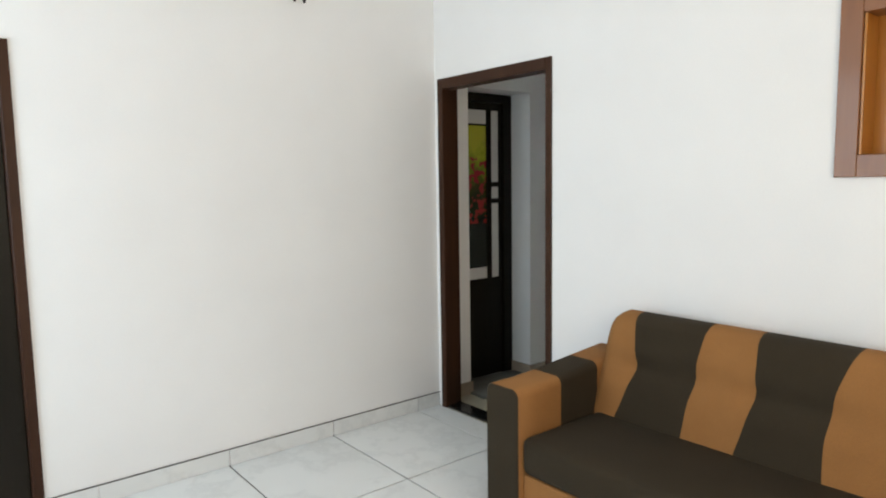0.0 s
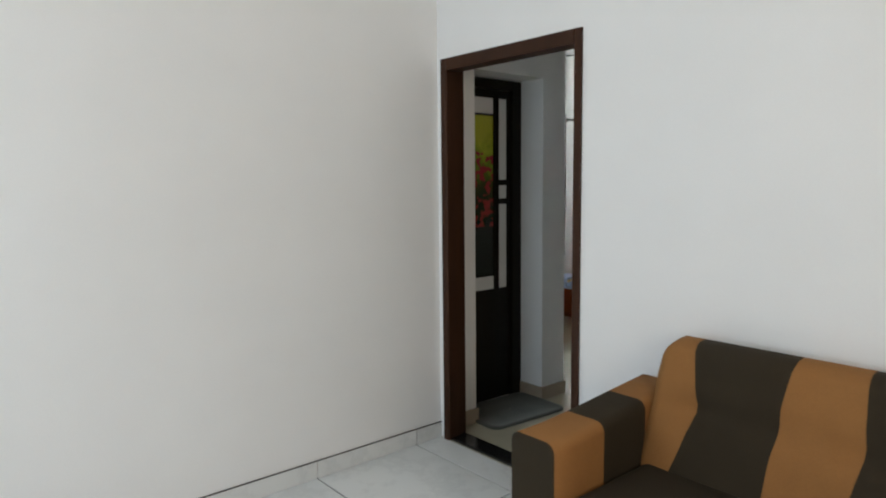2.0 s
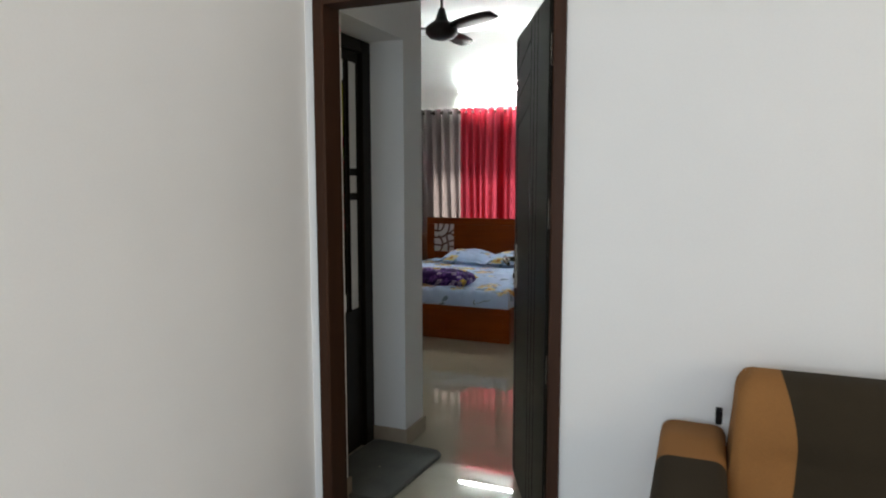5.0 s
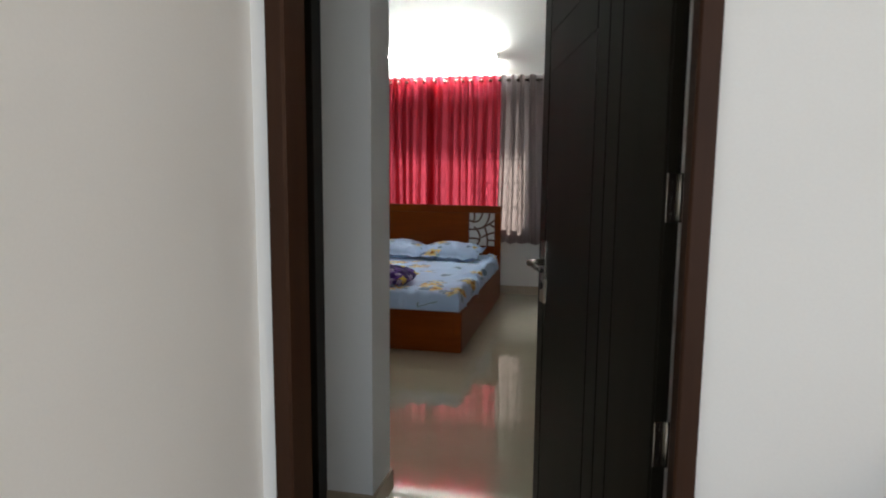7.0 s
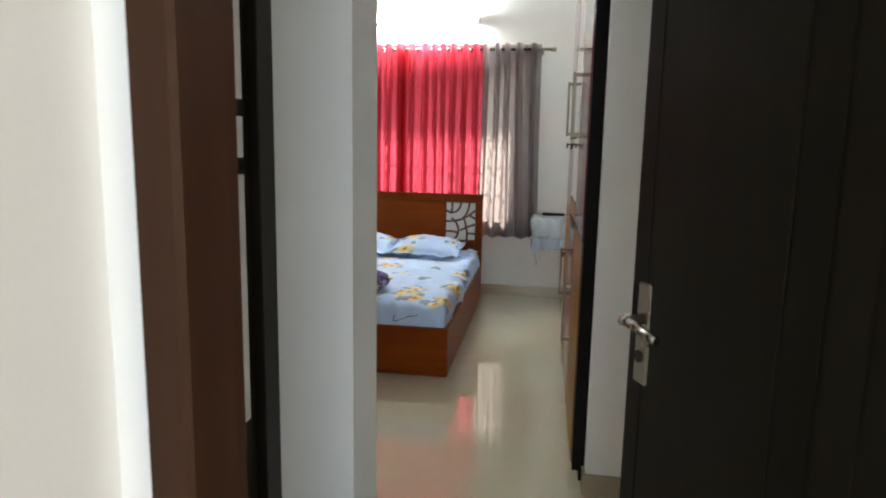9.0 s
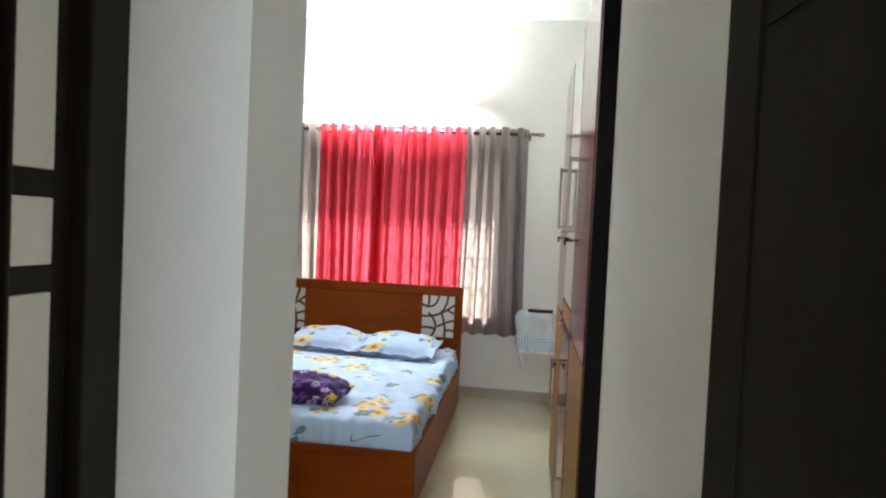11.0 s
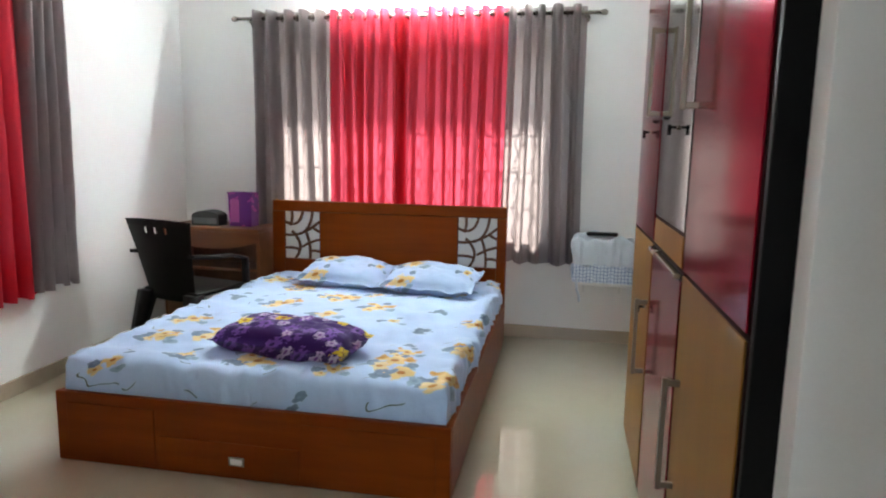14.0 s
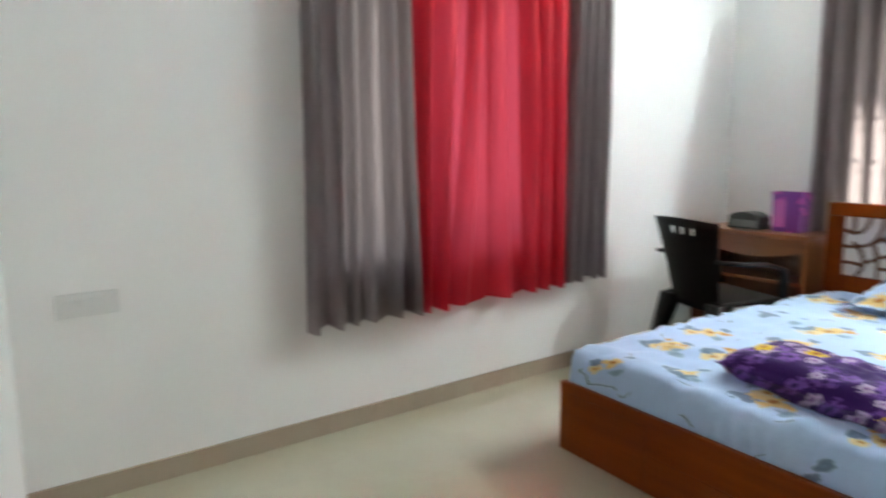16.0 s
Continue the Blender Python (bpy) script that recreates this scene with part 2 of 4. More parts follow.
M_RED = cloth("red_satin_curtain", (0.46, 0.010, 0.013), 0.43, vary=0.05, sheen=0.0, rough=0.38, spec=0.25, lit=(0.97, 0.13, 0.22), satin=0.30)
M_GREY = cloth("grey_satin_curtain", (0.105, 0.096, 0.094), 0.33, vary=0.08, sheen=0.0, rough=0.32, spec=0.8, lit=(0.95, 0.82, 0.83), satin=0.40)
M_MAT = cloth("grey_green_mat", (0.12, 0.12, 0.095), scale=160, vary=0.25)
M_PLASTIC = plain("dark_brown_plastic", (0.008, 0.0058, 0.005), 0.42, vary=0.15, relief=0.08, spec=0.2)
M_WHITE = plain("white_plastic", (0.78, 0.78, 0.76), 0.4, vary=0.03)
M_PANEL = plain("white_frosted_panel", (0.66, 0.66, 0.64), 0.35, vary=0.04)
M_PICTURE = picture("printed_flower_panel")
M_TUBE = glow("lit_tube", (0.88, 0.99, 0.99), 172.0)
LEAF_DARK, LEAF_PALE, YELLOW, ORANGE = (0.20, 0.29, 0.44), (0.32, 0.46, 0.64), (0.86, 0.64, 0.28), (0.74, 0.40, 0.10)


def spray(scale, share, dx, dy, k=1.0):
    """One cluster to a cell: leaves first, then blossoms over them; fewer cells bear the brighter blossoms."""
    return [(scale, 0.17 * k, 3, share * 1.25, LEAF_DARK, LEAF_DARK, (dx + 0.26, dy + 0.10)), (scale, 0.13 * k, 2, share * 1.1, LEAF_PALE, LEAF_DARK, (dx - 0.26, dy + 0.19)),
            (scale, 0.10 * k, 2, share, LEAF_DARK, LEAF_DARK, (dx - 0.08, dy - 0.30)), (scale, 0.22 * k, 4, share, YELLOW, (0.40, 0.15, 0.02), (dx, dy)),
            (scale, 0.16 * k, 5, share * 0.8, (0.88, 0.70, 0.38), (0.50, 0.22, 0.04), (dx + 0.14, dy + 0.25)), (scale, 0.12 * k, 3, share * 0.7, ORANGE, (0.35, 0.12, 0.02), (dx - 0.20, dy - 0.10)),
            (scale, 0.09 * k, 3, share * 0.6, ORANGE, (0.45, 0.2, 0.02), (dx + 0.20, dy - 0.18))]


SHEET_PRINT = spray(3.4, 0.50, 0.0, 0.0, 1.12) + spray(4.3, 0.24, 5.4, 2.3, 0.85)
M_SHEET = printed("blue_floral_sheet", (0.47, 0.62, 0.86), SHEET_PRINT, stems=(0.07, 0.085, 0.06))
M_SLIP = printed("blue_floral_pillow_slip", (0.47, 0.62, 0.86), SHEET_PRINT, drop=0.9, stems=(0.07, 0.085, 0.06))
M_PURPLE = printed("purple_floral_cotton", (0.040, 0.008, 0.115), [
    (11.0, 0.46, 5, 0.75, (0.21, 0.085, 0.42), (0.035, 0.012, 0.10), (1.7, 1.2)),
    (13.0, 0.38, 5, 0.46, (0.62, 0.50, 0.72), (0.20, 0.06, 0.28), (4.4, 3.1)),
    (7.5, 0.34, 5, 0.42, (0.90, 0.62, 0.04), (0.35, 0.12, 0.02), (6.1, 4.3))], drop=0.9)
M_GIFT = printed("purple_pink_bag_print", (0.16, 0.03, 0.22), [(16.0, 0.5, 4, 0.5, (0.55, 0.08, 0.38), (0.2, 0.05, 0.35), (2.0, 1.4))], 0.4)
M_LINEN = cloth("white_cotton_cloth", (0.74, 0.82, 0.90), vary=0.15)


def checked(name, ground, line, pitch, share):
    """Cotton with thin crossing lines."""
    m, nt, b, co = base_mat(name, 0.9, spec=0.2)
    sep = nt.nodes.new("ShaderNodeSeparateXYZ")
    nt.links.new(co, sep.inputs[0])
    hits = [math_node(nt, "LESS_THAN", math_node(nt, "FRACT", math_node(nt, "MULTIPLY", axis, 1 / pitch)), share)
            for axis in (sep.outputs[0], math_node(nt, "ADD", sep.outputs[1], sep.outputs[2]))]
    col = blend(nt, math_node(nt, "MULTIPLY", math_node(nt, "ADD", *hits), 0.5), ground, line)
    nt.links.new(col, b.inputs["Base Color"])
    bump(nt, b, noise_fac(nt, co, 14, 4), 0.5, 0.012)
    return m


M_CHECK = checked("white_blue_checked_cloth", (0.72, 0.80, 0.88), (0.16, 0.28, 0.50), 0.022, 0.3)


# ---- mesh helpers ----
def box(bm, x0, x1, y0, y1, z0, z1, mat=0):
    vs = [bm.verts.new(p) for p in ((x0, y0, z0), (x1, y0, z0), (x1, y1, z0), (x0, y1, z0), (x0, y0, z1), (x1, y0, z1), (x1, y1, z1), (x0, y1, z1))]
    for f in ((0, 3, 2, 1), (4, 5, 6, 7), (0, 1, 5, 4), (1, 2, 6, 5), (2, 3, 7, 6), (3, 0, 4, 7)):
        bm.faces.new([vs[i] for i in f]).material_index = mat


def prism(bm, pts, z0, z1):
    """An upright block on a plan outline given anticlockwise."""
    lo, hi = [bm.verts.new((x, y, z0)) for x, y in pts], [bm.verts.new((x, y, z1)) for x, y in pts]
    bm.faces.new(lo[::-1])
    bm.faces.new(hi)
    for i in range(len(pts)):
        j = (i + 1) % len(pts)
        bm.faces.new((lo[i], lo[j], hi[j], hi[i]))


def rounded(x0, x1, y0, y1, z0, z1, r=0.006, seg=2):
    bm = bmesh.new()
    box(bm, x0, x1, y0, y1, z0, z1)
    bmesh.ops.bevel(bm, geom=list(bm.edges), offset=r, segments=seg, affect="EDGES", profile=0.5)
    return bm


def rod(bm, a, b, r, seg=12, r2=None):
    """A round bar from a to b."""
    a, b = Vector(a), Vector(b)
    q = (b - a).to_track_quat("Z", "Y")
    rings = []
    for p, rad in ((a, r), (b, r if r2 is None else r2)):
        rings.append([bm.verts.new(p + q @ Vector((rad * math.cos(k * math.tau / seg), rad * math.sin(k * math.tau / seg), 0))) for k in range(seg)])
    for k in range(seg):
        j = (k + 1) % seg
        bm.faces.new((rings[0][k], rings[0][j], rings[1][j], rings[1][k])).smooth = True
    bm.faces.new(rings[0][::-1])
    bm.faces.new(rings[1])


def lathe(bm, profile, centre, seg=20):
    """A turned shape about the vertical through centre; profile rows of (radius, z)."""
    rings = [[bm.verts.new((centre[0] + r * math.cos(k * math.tau / seg), centre[1] + r * math.sin(k * math.tau / seg), centre[2] + z)) for k in range(seg)] for r, z in profile]
    for a, b in zip(rings, rings[1:]):
        for k in range(seg):
            j = (k + 1) % seg
            bm.faces.new((a[k], a[j], b[j], b[k])).smooth = True
    bm.faces.new(rings[0][::-1])
    bm.faces.new(rings[-1])


def mesh_of(name, bm, mats):
    bmesh.ops.recalc_face_normals(bm, faces=list(bm.faces))
    me = bpy.data.meshes.new(name)
    bm.to_mesh(me)
    bm.free()
    for m in mats if isinstance(mats, (list, tuple)) else [mats]:
        me.materials.append(m)
    return me


def part(name, bm, material, parent, label="", at=None, smooth=False):
    ob = new(name, mesh_of(name, bm, material))
    ob.parent = parent
    if at is not None:
        ob.matrix_basis = at
    if smooth:
        for p in ob.data.polygons:
            p.use_smooth = True
    return tagged(ob, label)


def thing(name, m, label, category, group=""):
    ob = new(name)
    ob.empty_display_size = 0.1
    ob.matrix_basis = m
    return tagged(ob, label, category, group)


def solid(name, bm, material, label, category, m=None, smooth=False, group="", kind=""):
    """A thing of one mesh."""
    ob = part(name, bm, material, None, "", m, smooth)
    return tagged(ob, label, category, group, kind)


def structure(name, bm, material, label, category="wall", m=None):
    return solid(name, bm, material, label, category, m, kind="structure")


def grid_mesh(bm, rows, closed=False, mat=None):
    """A skin over rows of points; closed joins each row's end to its start. mat(i, j) gives the material index."""
    vs = [[bm.verts.new(p) for p in row] for row in rows]
    n = len(vs[0])
    for i in range(len(vs) - 1):
        for j in range(n if closed else n - 1):
            k = (j + 1) % n
            f = bm.faces.new((vs[i][j], vs[i][k], vs[i + 1][k], vs[i + 1][j]))
            f.smooth = True
            if mat:
                f.material_index = mat(i, j)
    return vs


IDENT = Matrix.Identity(4)
HALL_H, BED_H = 3.1, 3.13
LEFT_A, LEFT_B = Vector((-2.425, 1.12, 0)), Vector((-2.63, 5.50, 0))      # the bedroom's left wall runs slightly askew
LEFT_TURN = math.degrees(math.atan2(LEFT_B.y - LEFT_A.y, LEFT_B.x - LEFT_A.x))
LEFT = pose(LEFT_A.x, LEFT_A.y, 0, 0, 0, LEFT_TURN)      # local x runs along the wall, local y points out of the room
LEFT_LEN = (LEFT_B - LEFT_A).length


def wall_pieces(x0, x1, y0, y1, z1, openings):
    """A wall along x with openings (x0, x1, z0, z1) cut through it."""
    bm = bmesh.new()
    at = x0
    for a, b, lo, hi in sorted(openings):
        if a > at:
            box(bm, at, a, y0, y1, 0, z1)
        if lo > 0:
            box(bm, a, b, y0, y1, 0, lo)
        if hi < z1:
            box(bm, a, b, y0, y1, hi, z1)
        at = b
    box(bm, at, x1, y0, y1, 0, z1)
    bmesh.ops.remove_doubles(bm, verts=list(bm.verts), dist=1e-5)
    return bm


# ---- the shell ----
NICHE = (2.265, 3.15, 1.446, 2.32)
structure("wall_hall_north", wall_pieces(-0.19, 4.45, 0.0, 0.12, BED_H, [(0.0, 0.925, 0.0, 2.08), (NICHE[0], NICHE[1], NICHE[2], NICHE[3])]), M_WALL, "white painted hall wall with a doorway and a niche")
WEST = pose(-0.04, 0, 0, 0, 0, -90)      # local x runs towards -y, local y towards +x
structure("wall_hall_west", wall_pieces(0.0, 4.35, -0.15, 0.0, HALL_H, [(2.233, 3.13, 0.0, 2.06)]), M_WALL, "white painted hall wall with a dark door", m=WEST)
# South and east walls stay unseen; their openings are assumed, to hold the fill lamps.
structure("wall_hall_south", wall_pieces(-0.19, 4.45, -4.35, -4.2, HALL_H, [(0.05, 2.05, 0.95, 2.4)]), M_WALL, "white painted hall wall with an assumed, unseen window opening")
structure("wall_hall_east", wall_pieces(0.0, 4.2, 0.0, 0.15, HALL_H, [(1.5, 2.9, 0.95, 2.3)]), M_WALL, "white painted hall wall with an assumed, unseen window opening", m=pose(4.30, 0, 0, 0, 0, -90))
bm = bmesh.new()
box(bm, -0.19, 4.45, -4.35, 0.0, HALL_H, HALL_H + 0.12)
structure("ceiling_hall", bm, M_CEIL, "plain white hall ceiling", "ceiling")
bm = bmesh.new()
box(bm, -3.1, 1.4, 0.12, 5.75, BED_H, BED_H + 0.12)
structure("ceiling_bedroom", bm, M_CEIL, "plain white bedroom ceiling", "ceiling")
bm = bmesh.new()
box(bm, -0.50, -0.07, 0.12, 0.30, 0, BED_H)
box(bm, -0.50, -0.07, 0.30, 0.89, 2.075, BED_H)
box(bm, -0.50, -0.07, 0.89, 1.11, 0, BED_H)
structure("wall_passage_west", bm, M_WALL, "white passage wall with a deep door recess")
bm = bmesh.new()
prism(bm, [(-2.75, 1.06), (-0.50, 0.95), (-0.50, 1.11), (-2.75, 1.22)], 0, BED_H)
structure("wall_bedroom_south", bm, M_WALL, "plain white bedroom wall")
bm = bmesh.new()
box(bm, 0.935, 1.30, 0.12, 1.92, 0, BED_H)
box(bm, 0.57, 1.30, 1.92, 1.985, 0, BED_H)
structure("wall_passage_east", bm, M_WALL, "white passage wall with a short return")
bm = bmesh.new()
box(bm, 1.13, 1.30, 1.985, 5.405, 0, BED_H)
structure("wall_bedroom_east", bm, M_WALL, "plain white bedroom wall behind the wardrobe")
WIN_F = (-1.83, 0.13, 0.72, 2.02)
structure("wall_bedroom_north", wall_pieces(-3.0, 1.30, 5.405, 5.605, BED_H, [WIN_F]), M_WALL, "white bedroom wall with a wide window")
WIN_L = (1.28, 2.62, 0.765, 2.05)
structure("wall_bedroom_west", wall_pieces(-0.06, LEFT_LEN - 0.1, 0.0, 0.20, BED_H, [WIN_L]), M_WALL, "white bedroom wall with a curtained window", m=LEFT)

# floors
bm = bmesh.new()
box(bm, -0.30, 4.45, -4.35, 0.0, -0.12, -0.006)
hall_floor = structure("floor_hall", bm, M_GROUT, "hall floor of white marbled tiles with grey joints", "floor")
bm = bmesh.new()
box(bm, -3.1, 1.4, 0.0, 5.75, -0.12, 0.0)
structure("floor_bedroom", bm, M_FLOOR, "polished cream bedroom floor", "floor")
bm = bmesh.new()
box(bm, -60, 60, -60, 70, -0.6, -0.35)
structure("ground", bm, plain("bare_ground", (0.085, 0.075, 0.055), 0.95, vary=0.2), "bare dark brown ground outside", "ground")
bm = rounded(0.0, 0.925, 0.004, 0.118, -0.02, 0.012, 0.003)
structure("door_sill", bm, M_GRANITE, "black granite door sill", "sill")

# bedroom skirting
def skirting(name, runs, m=None):
    bm = bmesh.new()
    for x0, x1, y0, y1 in runs:
        box(bm, x0, x1, y0, y1, 0.0, 0.085)
    structure(name, bm, M_SKIRT, "beige tile skirting along the white wall", "baseboard", m)


skirting("baseboard_north", [(-2.60, 1.13, 5.393, 5.405)])
skirting("baseboard_west", [(0.0, LEFT_LEN - 0.12, -0.012, 0.0)], LEFT)
skirting("baseboard_passage_west", [(-0.07, -0.058, 0.878, 1.122), (-0.262, -0.07, 0.878, 0.89), (-0.07, -0.058, 0.125, 0.312)])
skirting("baseboard_passage_east", [(0.558, 0.935, 1.908, 1.92), (0.558, 0.57, 1.92, 1.985), (0.923, 0.935, 0.2, 1.908)])


# ---- windows ----
def window(name, m, w, z0, z1, depth, panes, label):
    """A wooden window in an opening that starts at local x 0; local y runs outwards."""
    win = tagged(thing(name, m, label, "window"), kind="structure")
    bm = bmesh.new()
    for a in (0.0, w - 0.05):
        box(bm, a, a + 0.05, depth * 0.45, depth * 0.8, z0 + 0.05, z1 - 0.05)
    box(bm, 0.0, w, depth * 0.45, depth * 0.8, z0, z0 + 0.05)
    box(bm, 0.0, w, depth * 0.45, depth * 0.8, z1 - 0.05, z1)
    part("window_frame", bm, M_FRAME, win)
    step = (w - 0.1) / panes
    for i in range(1, panes):
        x = 0.05 + i * step
        part("mullion", rounded(x - 0.02, x + 0.02, depth * 0.5, depth * 0.75, z0 + 0.052, z1 - 0.052, 0.004), M_FRAME, win)
    bm = bmesh.new()
    for k in range(1, 5):
        z = z0 + 0.05 + k * (z1 - z0 - 0.1) / 5
        rod(bm, (0.05, depth * 0.4, z), (w - 0.05, depth * 0.4, z), 0.006, 8)
    for i in range(panes):
        for k in (0.14, 0.38, 0.62, 0.86):
            x = 0.05 + (i + k) * step
            for s in (-1, 1):
                pts = [(x + s * 0.024 * math.sin(q * math.pi / 4), z0 + 0.06 + (z1 - z0 - 0.12) * q / 32) for q in range(33)]
                for (xa, za), (xb, zb) in zip(pts, pts[1:]):
                    rod(bm, (xa, depth * 0.4, za), (xb, depth * 0.4, zb), 0.006, 6)
    part("grille", bm, M_DARKMETAL, win, "dark metal window grille")
    return win


window("window_1", pose(WIN_F[0], 5.405, 0), WIN_F[1] - WIN_F[0], WIN_F[2], WIN_F[3], 0.2, 4, "wide wooden window with a metal grille behind curtains")
window("window_2", LEFT @ pose(WIN_L[0], 0, 0), WIN_L[1] - WIN_L[0], WIN_L[2], WIN_L[3], 0.2, 3, "wooden window with a metal grille behind curtains")
# Unseen slab, assumed; its depth sets where sun starts on the far curtains.
bm = rounded(-2.2, 0.5, 5.605, 6.32, 2.10, 2.18, 0.01)
structure("sunshade", bm, M_WALL, "assumed, unseen white concrete sunshade that shades the upper curtains", "sunshade")


# ---- curtains ----
def curtain_rod(m, w, z, out, label):
    """A steel rod along local x, at distance out from the wall (towards local -y)."""
    t = thing("curtain_rod", m, label, "curtain rod", "bedroom curtain rods")
    bm = bmesh.new()
    rod(bm, (0.03, -out, z), (w - 0.03, -out, z), 0.0125, 16)
    part("pole", bm, M_STEEL, t)
    for x, s in ((0.03, -1), (w - 0.03, 1)):
        bm = bmesh.new()
        for (a, ra), (b, rb) in zip(((0, 0.014), (0.012, 0.019), (0.03, 0.019)), ((0.012, 0.019), (0.03, 0.019), (0.045, 0.008))):
            rod(bm, (x + s * a, -out, z), (x + s * b, -out, z), ra, 14, rb)
        part("finial", bm, M_STEEL, t)
    for x in (0.12, w - 0.12):
        bm = bmesh.new()
        rod(bm, (x, 0.0, z - 0.02), (x, -0.012, z - 0.02), 0.028, 16)
        rod(bm, (x, -0.01, z - 0.02), (x, -out, z - 0.02), 0.008, 10)
        part("bracket", bm, M_STEEL, t)
    return t


def curtain(m, x0, x1, top, foot, out, folds, mat, label, flare=0.02, seed=0, fold=0.064, loose=0.55):
    """An eyelet curtain along local x; it hangs at distance out from the wall and swings round the rod in folds."""
    t = thing("curtain", m @ pose((x0 + x1) / 2, -out, 0), label, "curtain", "bedroom curtains")
    w, mid = x1 - x0, (x0 + x1) / 2
    n, rows = folds * 16, []
    for i in range(27):
        v = i / 26
        z = top + (foot - top) * v
        row = []
        for j in range(n + 1):
            u = j / n
            drift = noise.noise((u * folds * 0.45 + seed * 3.1, 0.4 * v, seed + 9.0))
            ph = math.tau * (folds * u + loose * drift * min(1.0, 5 * u, 5 * (1 - u)))
            gather = 1 + 0.9 * loose * noise.noise((u * folds * 0.6 + seed * 5.7, 0.5 * v, 3.0))
            wob = noise.noise((u * folds * 0.9 + seed * 7.3, v * 1.6, seed)) * (0.25 + 0.75 * v)
            amp = fold * gather * (1 - 0.25 * v + 0.5 * wob)
            x = (u - 0.5) * (w + 2 * flare * v * v) + -0.125 * (w / folds) * math.sin(2 * ph) * (1 - 0.25 * v) + 0.008 * wob * v
            y = amp * (0.55 - 1.75 * (0.5 + 0.5 * math.sin(ph + 0.35 * wob)) ** 3.0) + 0.012 * wob * v
            zz = z + (0.010 * math.cos(ph) + 0.012 * noise.noise((u * 9, seed, 1.5)) if i == 26 else 0)
            row.append((x, y, zz))
        rows.append(row)
    bm = bmesh.new()
    grid_mesh(bm, rows)
    part("drape", bm, mat, t)
    for k in range(folds * 2):
        u = (k + 0.5) / (folds * 2)
        bm = bmesh.new()
        c = ((u - 0.5) * w, 0.0, top - 0.045)
        ring = []
        for q in range(16):
            a = q * math.tau / 16
            ring.append([(c[0] + s * 0.003, c[1] + r * math.cos(a), c[2] + r * math.sin(a)) for s, r in ((-1, 0.019), (-1, 0.027), (1, 0.027), (1, 0.019))])
        ring.append(ring[0])
        grid_mesh(bm, ring, True)
        bmesh.ops.remove_doubles(bm, verts=list(bm.verts), dist=1e-5)
        part("eyelet", bm, M_STEEL, t)
    return t


FAR = pose(0, 5.405, 0)
curtain_rod(FAR @ pose(-2.15, 0, 0), 2.56, 2.185, 0.085, "slim steel curtain rod above the wide window")
curtain(FAR, -1.985, -1.420, 2.23, 0.545, 0.085, 5, M_GREY, "grey eyelet curtain hanging in folds beside red ones", 0.02, 1)
curtain(FAR, -1.430, -0.895, 2.23, 0.545, 0.082, 6, M_RED, "bright red eyelet curtain glowing with daylight", 0.0, 2)
curtain(FAR, -0.950, -0.190, 2.23, 0.545, 0.088, 8, M_RED, "bright red eyelet curtain glowing with daylight", 0.0, 3)
curtain(FAR, -0.200, 0.295, 2.23, 0.545, 0.085, 5, M_GREY, "grey eyelet curtain hanging in folds beside red ones", 0.03, 4)
curtain_rod(LEFT @ pose(1.0, 0, 0), 2.15, 2.185, 0.065, "slim steel curtain rod on the side wall")
curtain(LEFT, 1.15, 1.68, 2.23, 0.495, 0.065, 6, M_GREY, "grey eyelet curtain with loose folds", 0.03, 5, 0.056, 0.9)
curtain(LEFT, 1.67, 2.67, 2.23, 0.505, 0.065, 7, M_RED, "red eyelet curtain with a lit pane behind it", 0.0, 6, 0.052, 1.5)
curtain(LEFT, 2.66, 2.95, 2.23, 0.52, 0.065, 4, M_GREY, "narrow bunched grey eyelet curtain", 0.02, 7, 0.060, 0.5)


# ---- doors ----
def frame_set(parent, w, h, depth, face=0.042, rebate=0.012):
    """A rebated door frame in an opening from local x 0 to w, front at local y -0.012."""
    for name, x, s in (("jamb", 0.0, 1), ("jamb", w, -1)):
        bm = bmesh.new()
        a, b, c = x, x + s * face, x + s * (face - rebate)
        pts = [(a, -0.012), (b - s * 0.006, -0.012), (b, -0.006), (b, depth - 0.045), (c, depth - 0.045), (c, depth), (a, depth)]
        prism(bm, pts if s > 0 else pts[::-1], 0.0, h)
        part(name, bm, M_FRAME, parent)
    bm = bmesh.new()
    box(bm, face, w - face, -0.011, depth - 0.045, h - face - 0.02, h)
    box(bm, face - rebate, w - face + rebate, depth - 0.045, depth - 0.001, h - face, h)
    part("head", bm, M_FRAME, parent)


door = tagged(thing("door_1", pose(0, 0, 0), "dark brown wooden door standing open into the bedroom", "door"), kind="structure")
frame_set(door, 0.925, 2.08, 0.125)
LEAF_U, LEAF_W, LEAF_T = 0.065, 0.81, 0.036      # hinge edge, free edge, thickness
LEAF = pose(0.909, 0.055, 0, 0, 0, 114.2)      # local x from the hinge to the free edge; the hall face is local +y
bm = bmesh.new()
box(bm, LEAF_U, LEAF_W, 0.0, LEAF_T, 0.018, 2.012)
bmesh.ops.bevel(bm, geom=list(bm.edges), offset=0.003, segments=2, affect="EDGES")
leaf = part("leaf", bm, M_DOOR, door, "dark brown door leaf with carved grooves", LEAF)


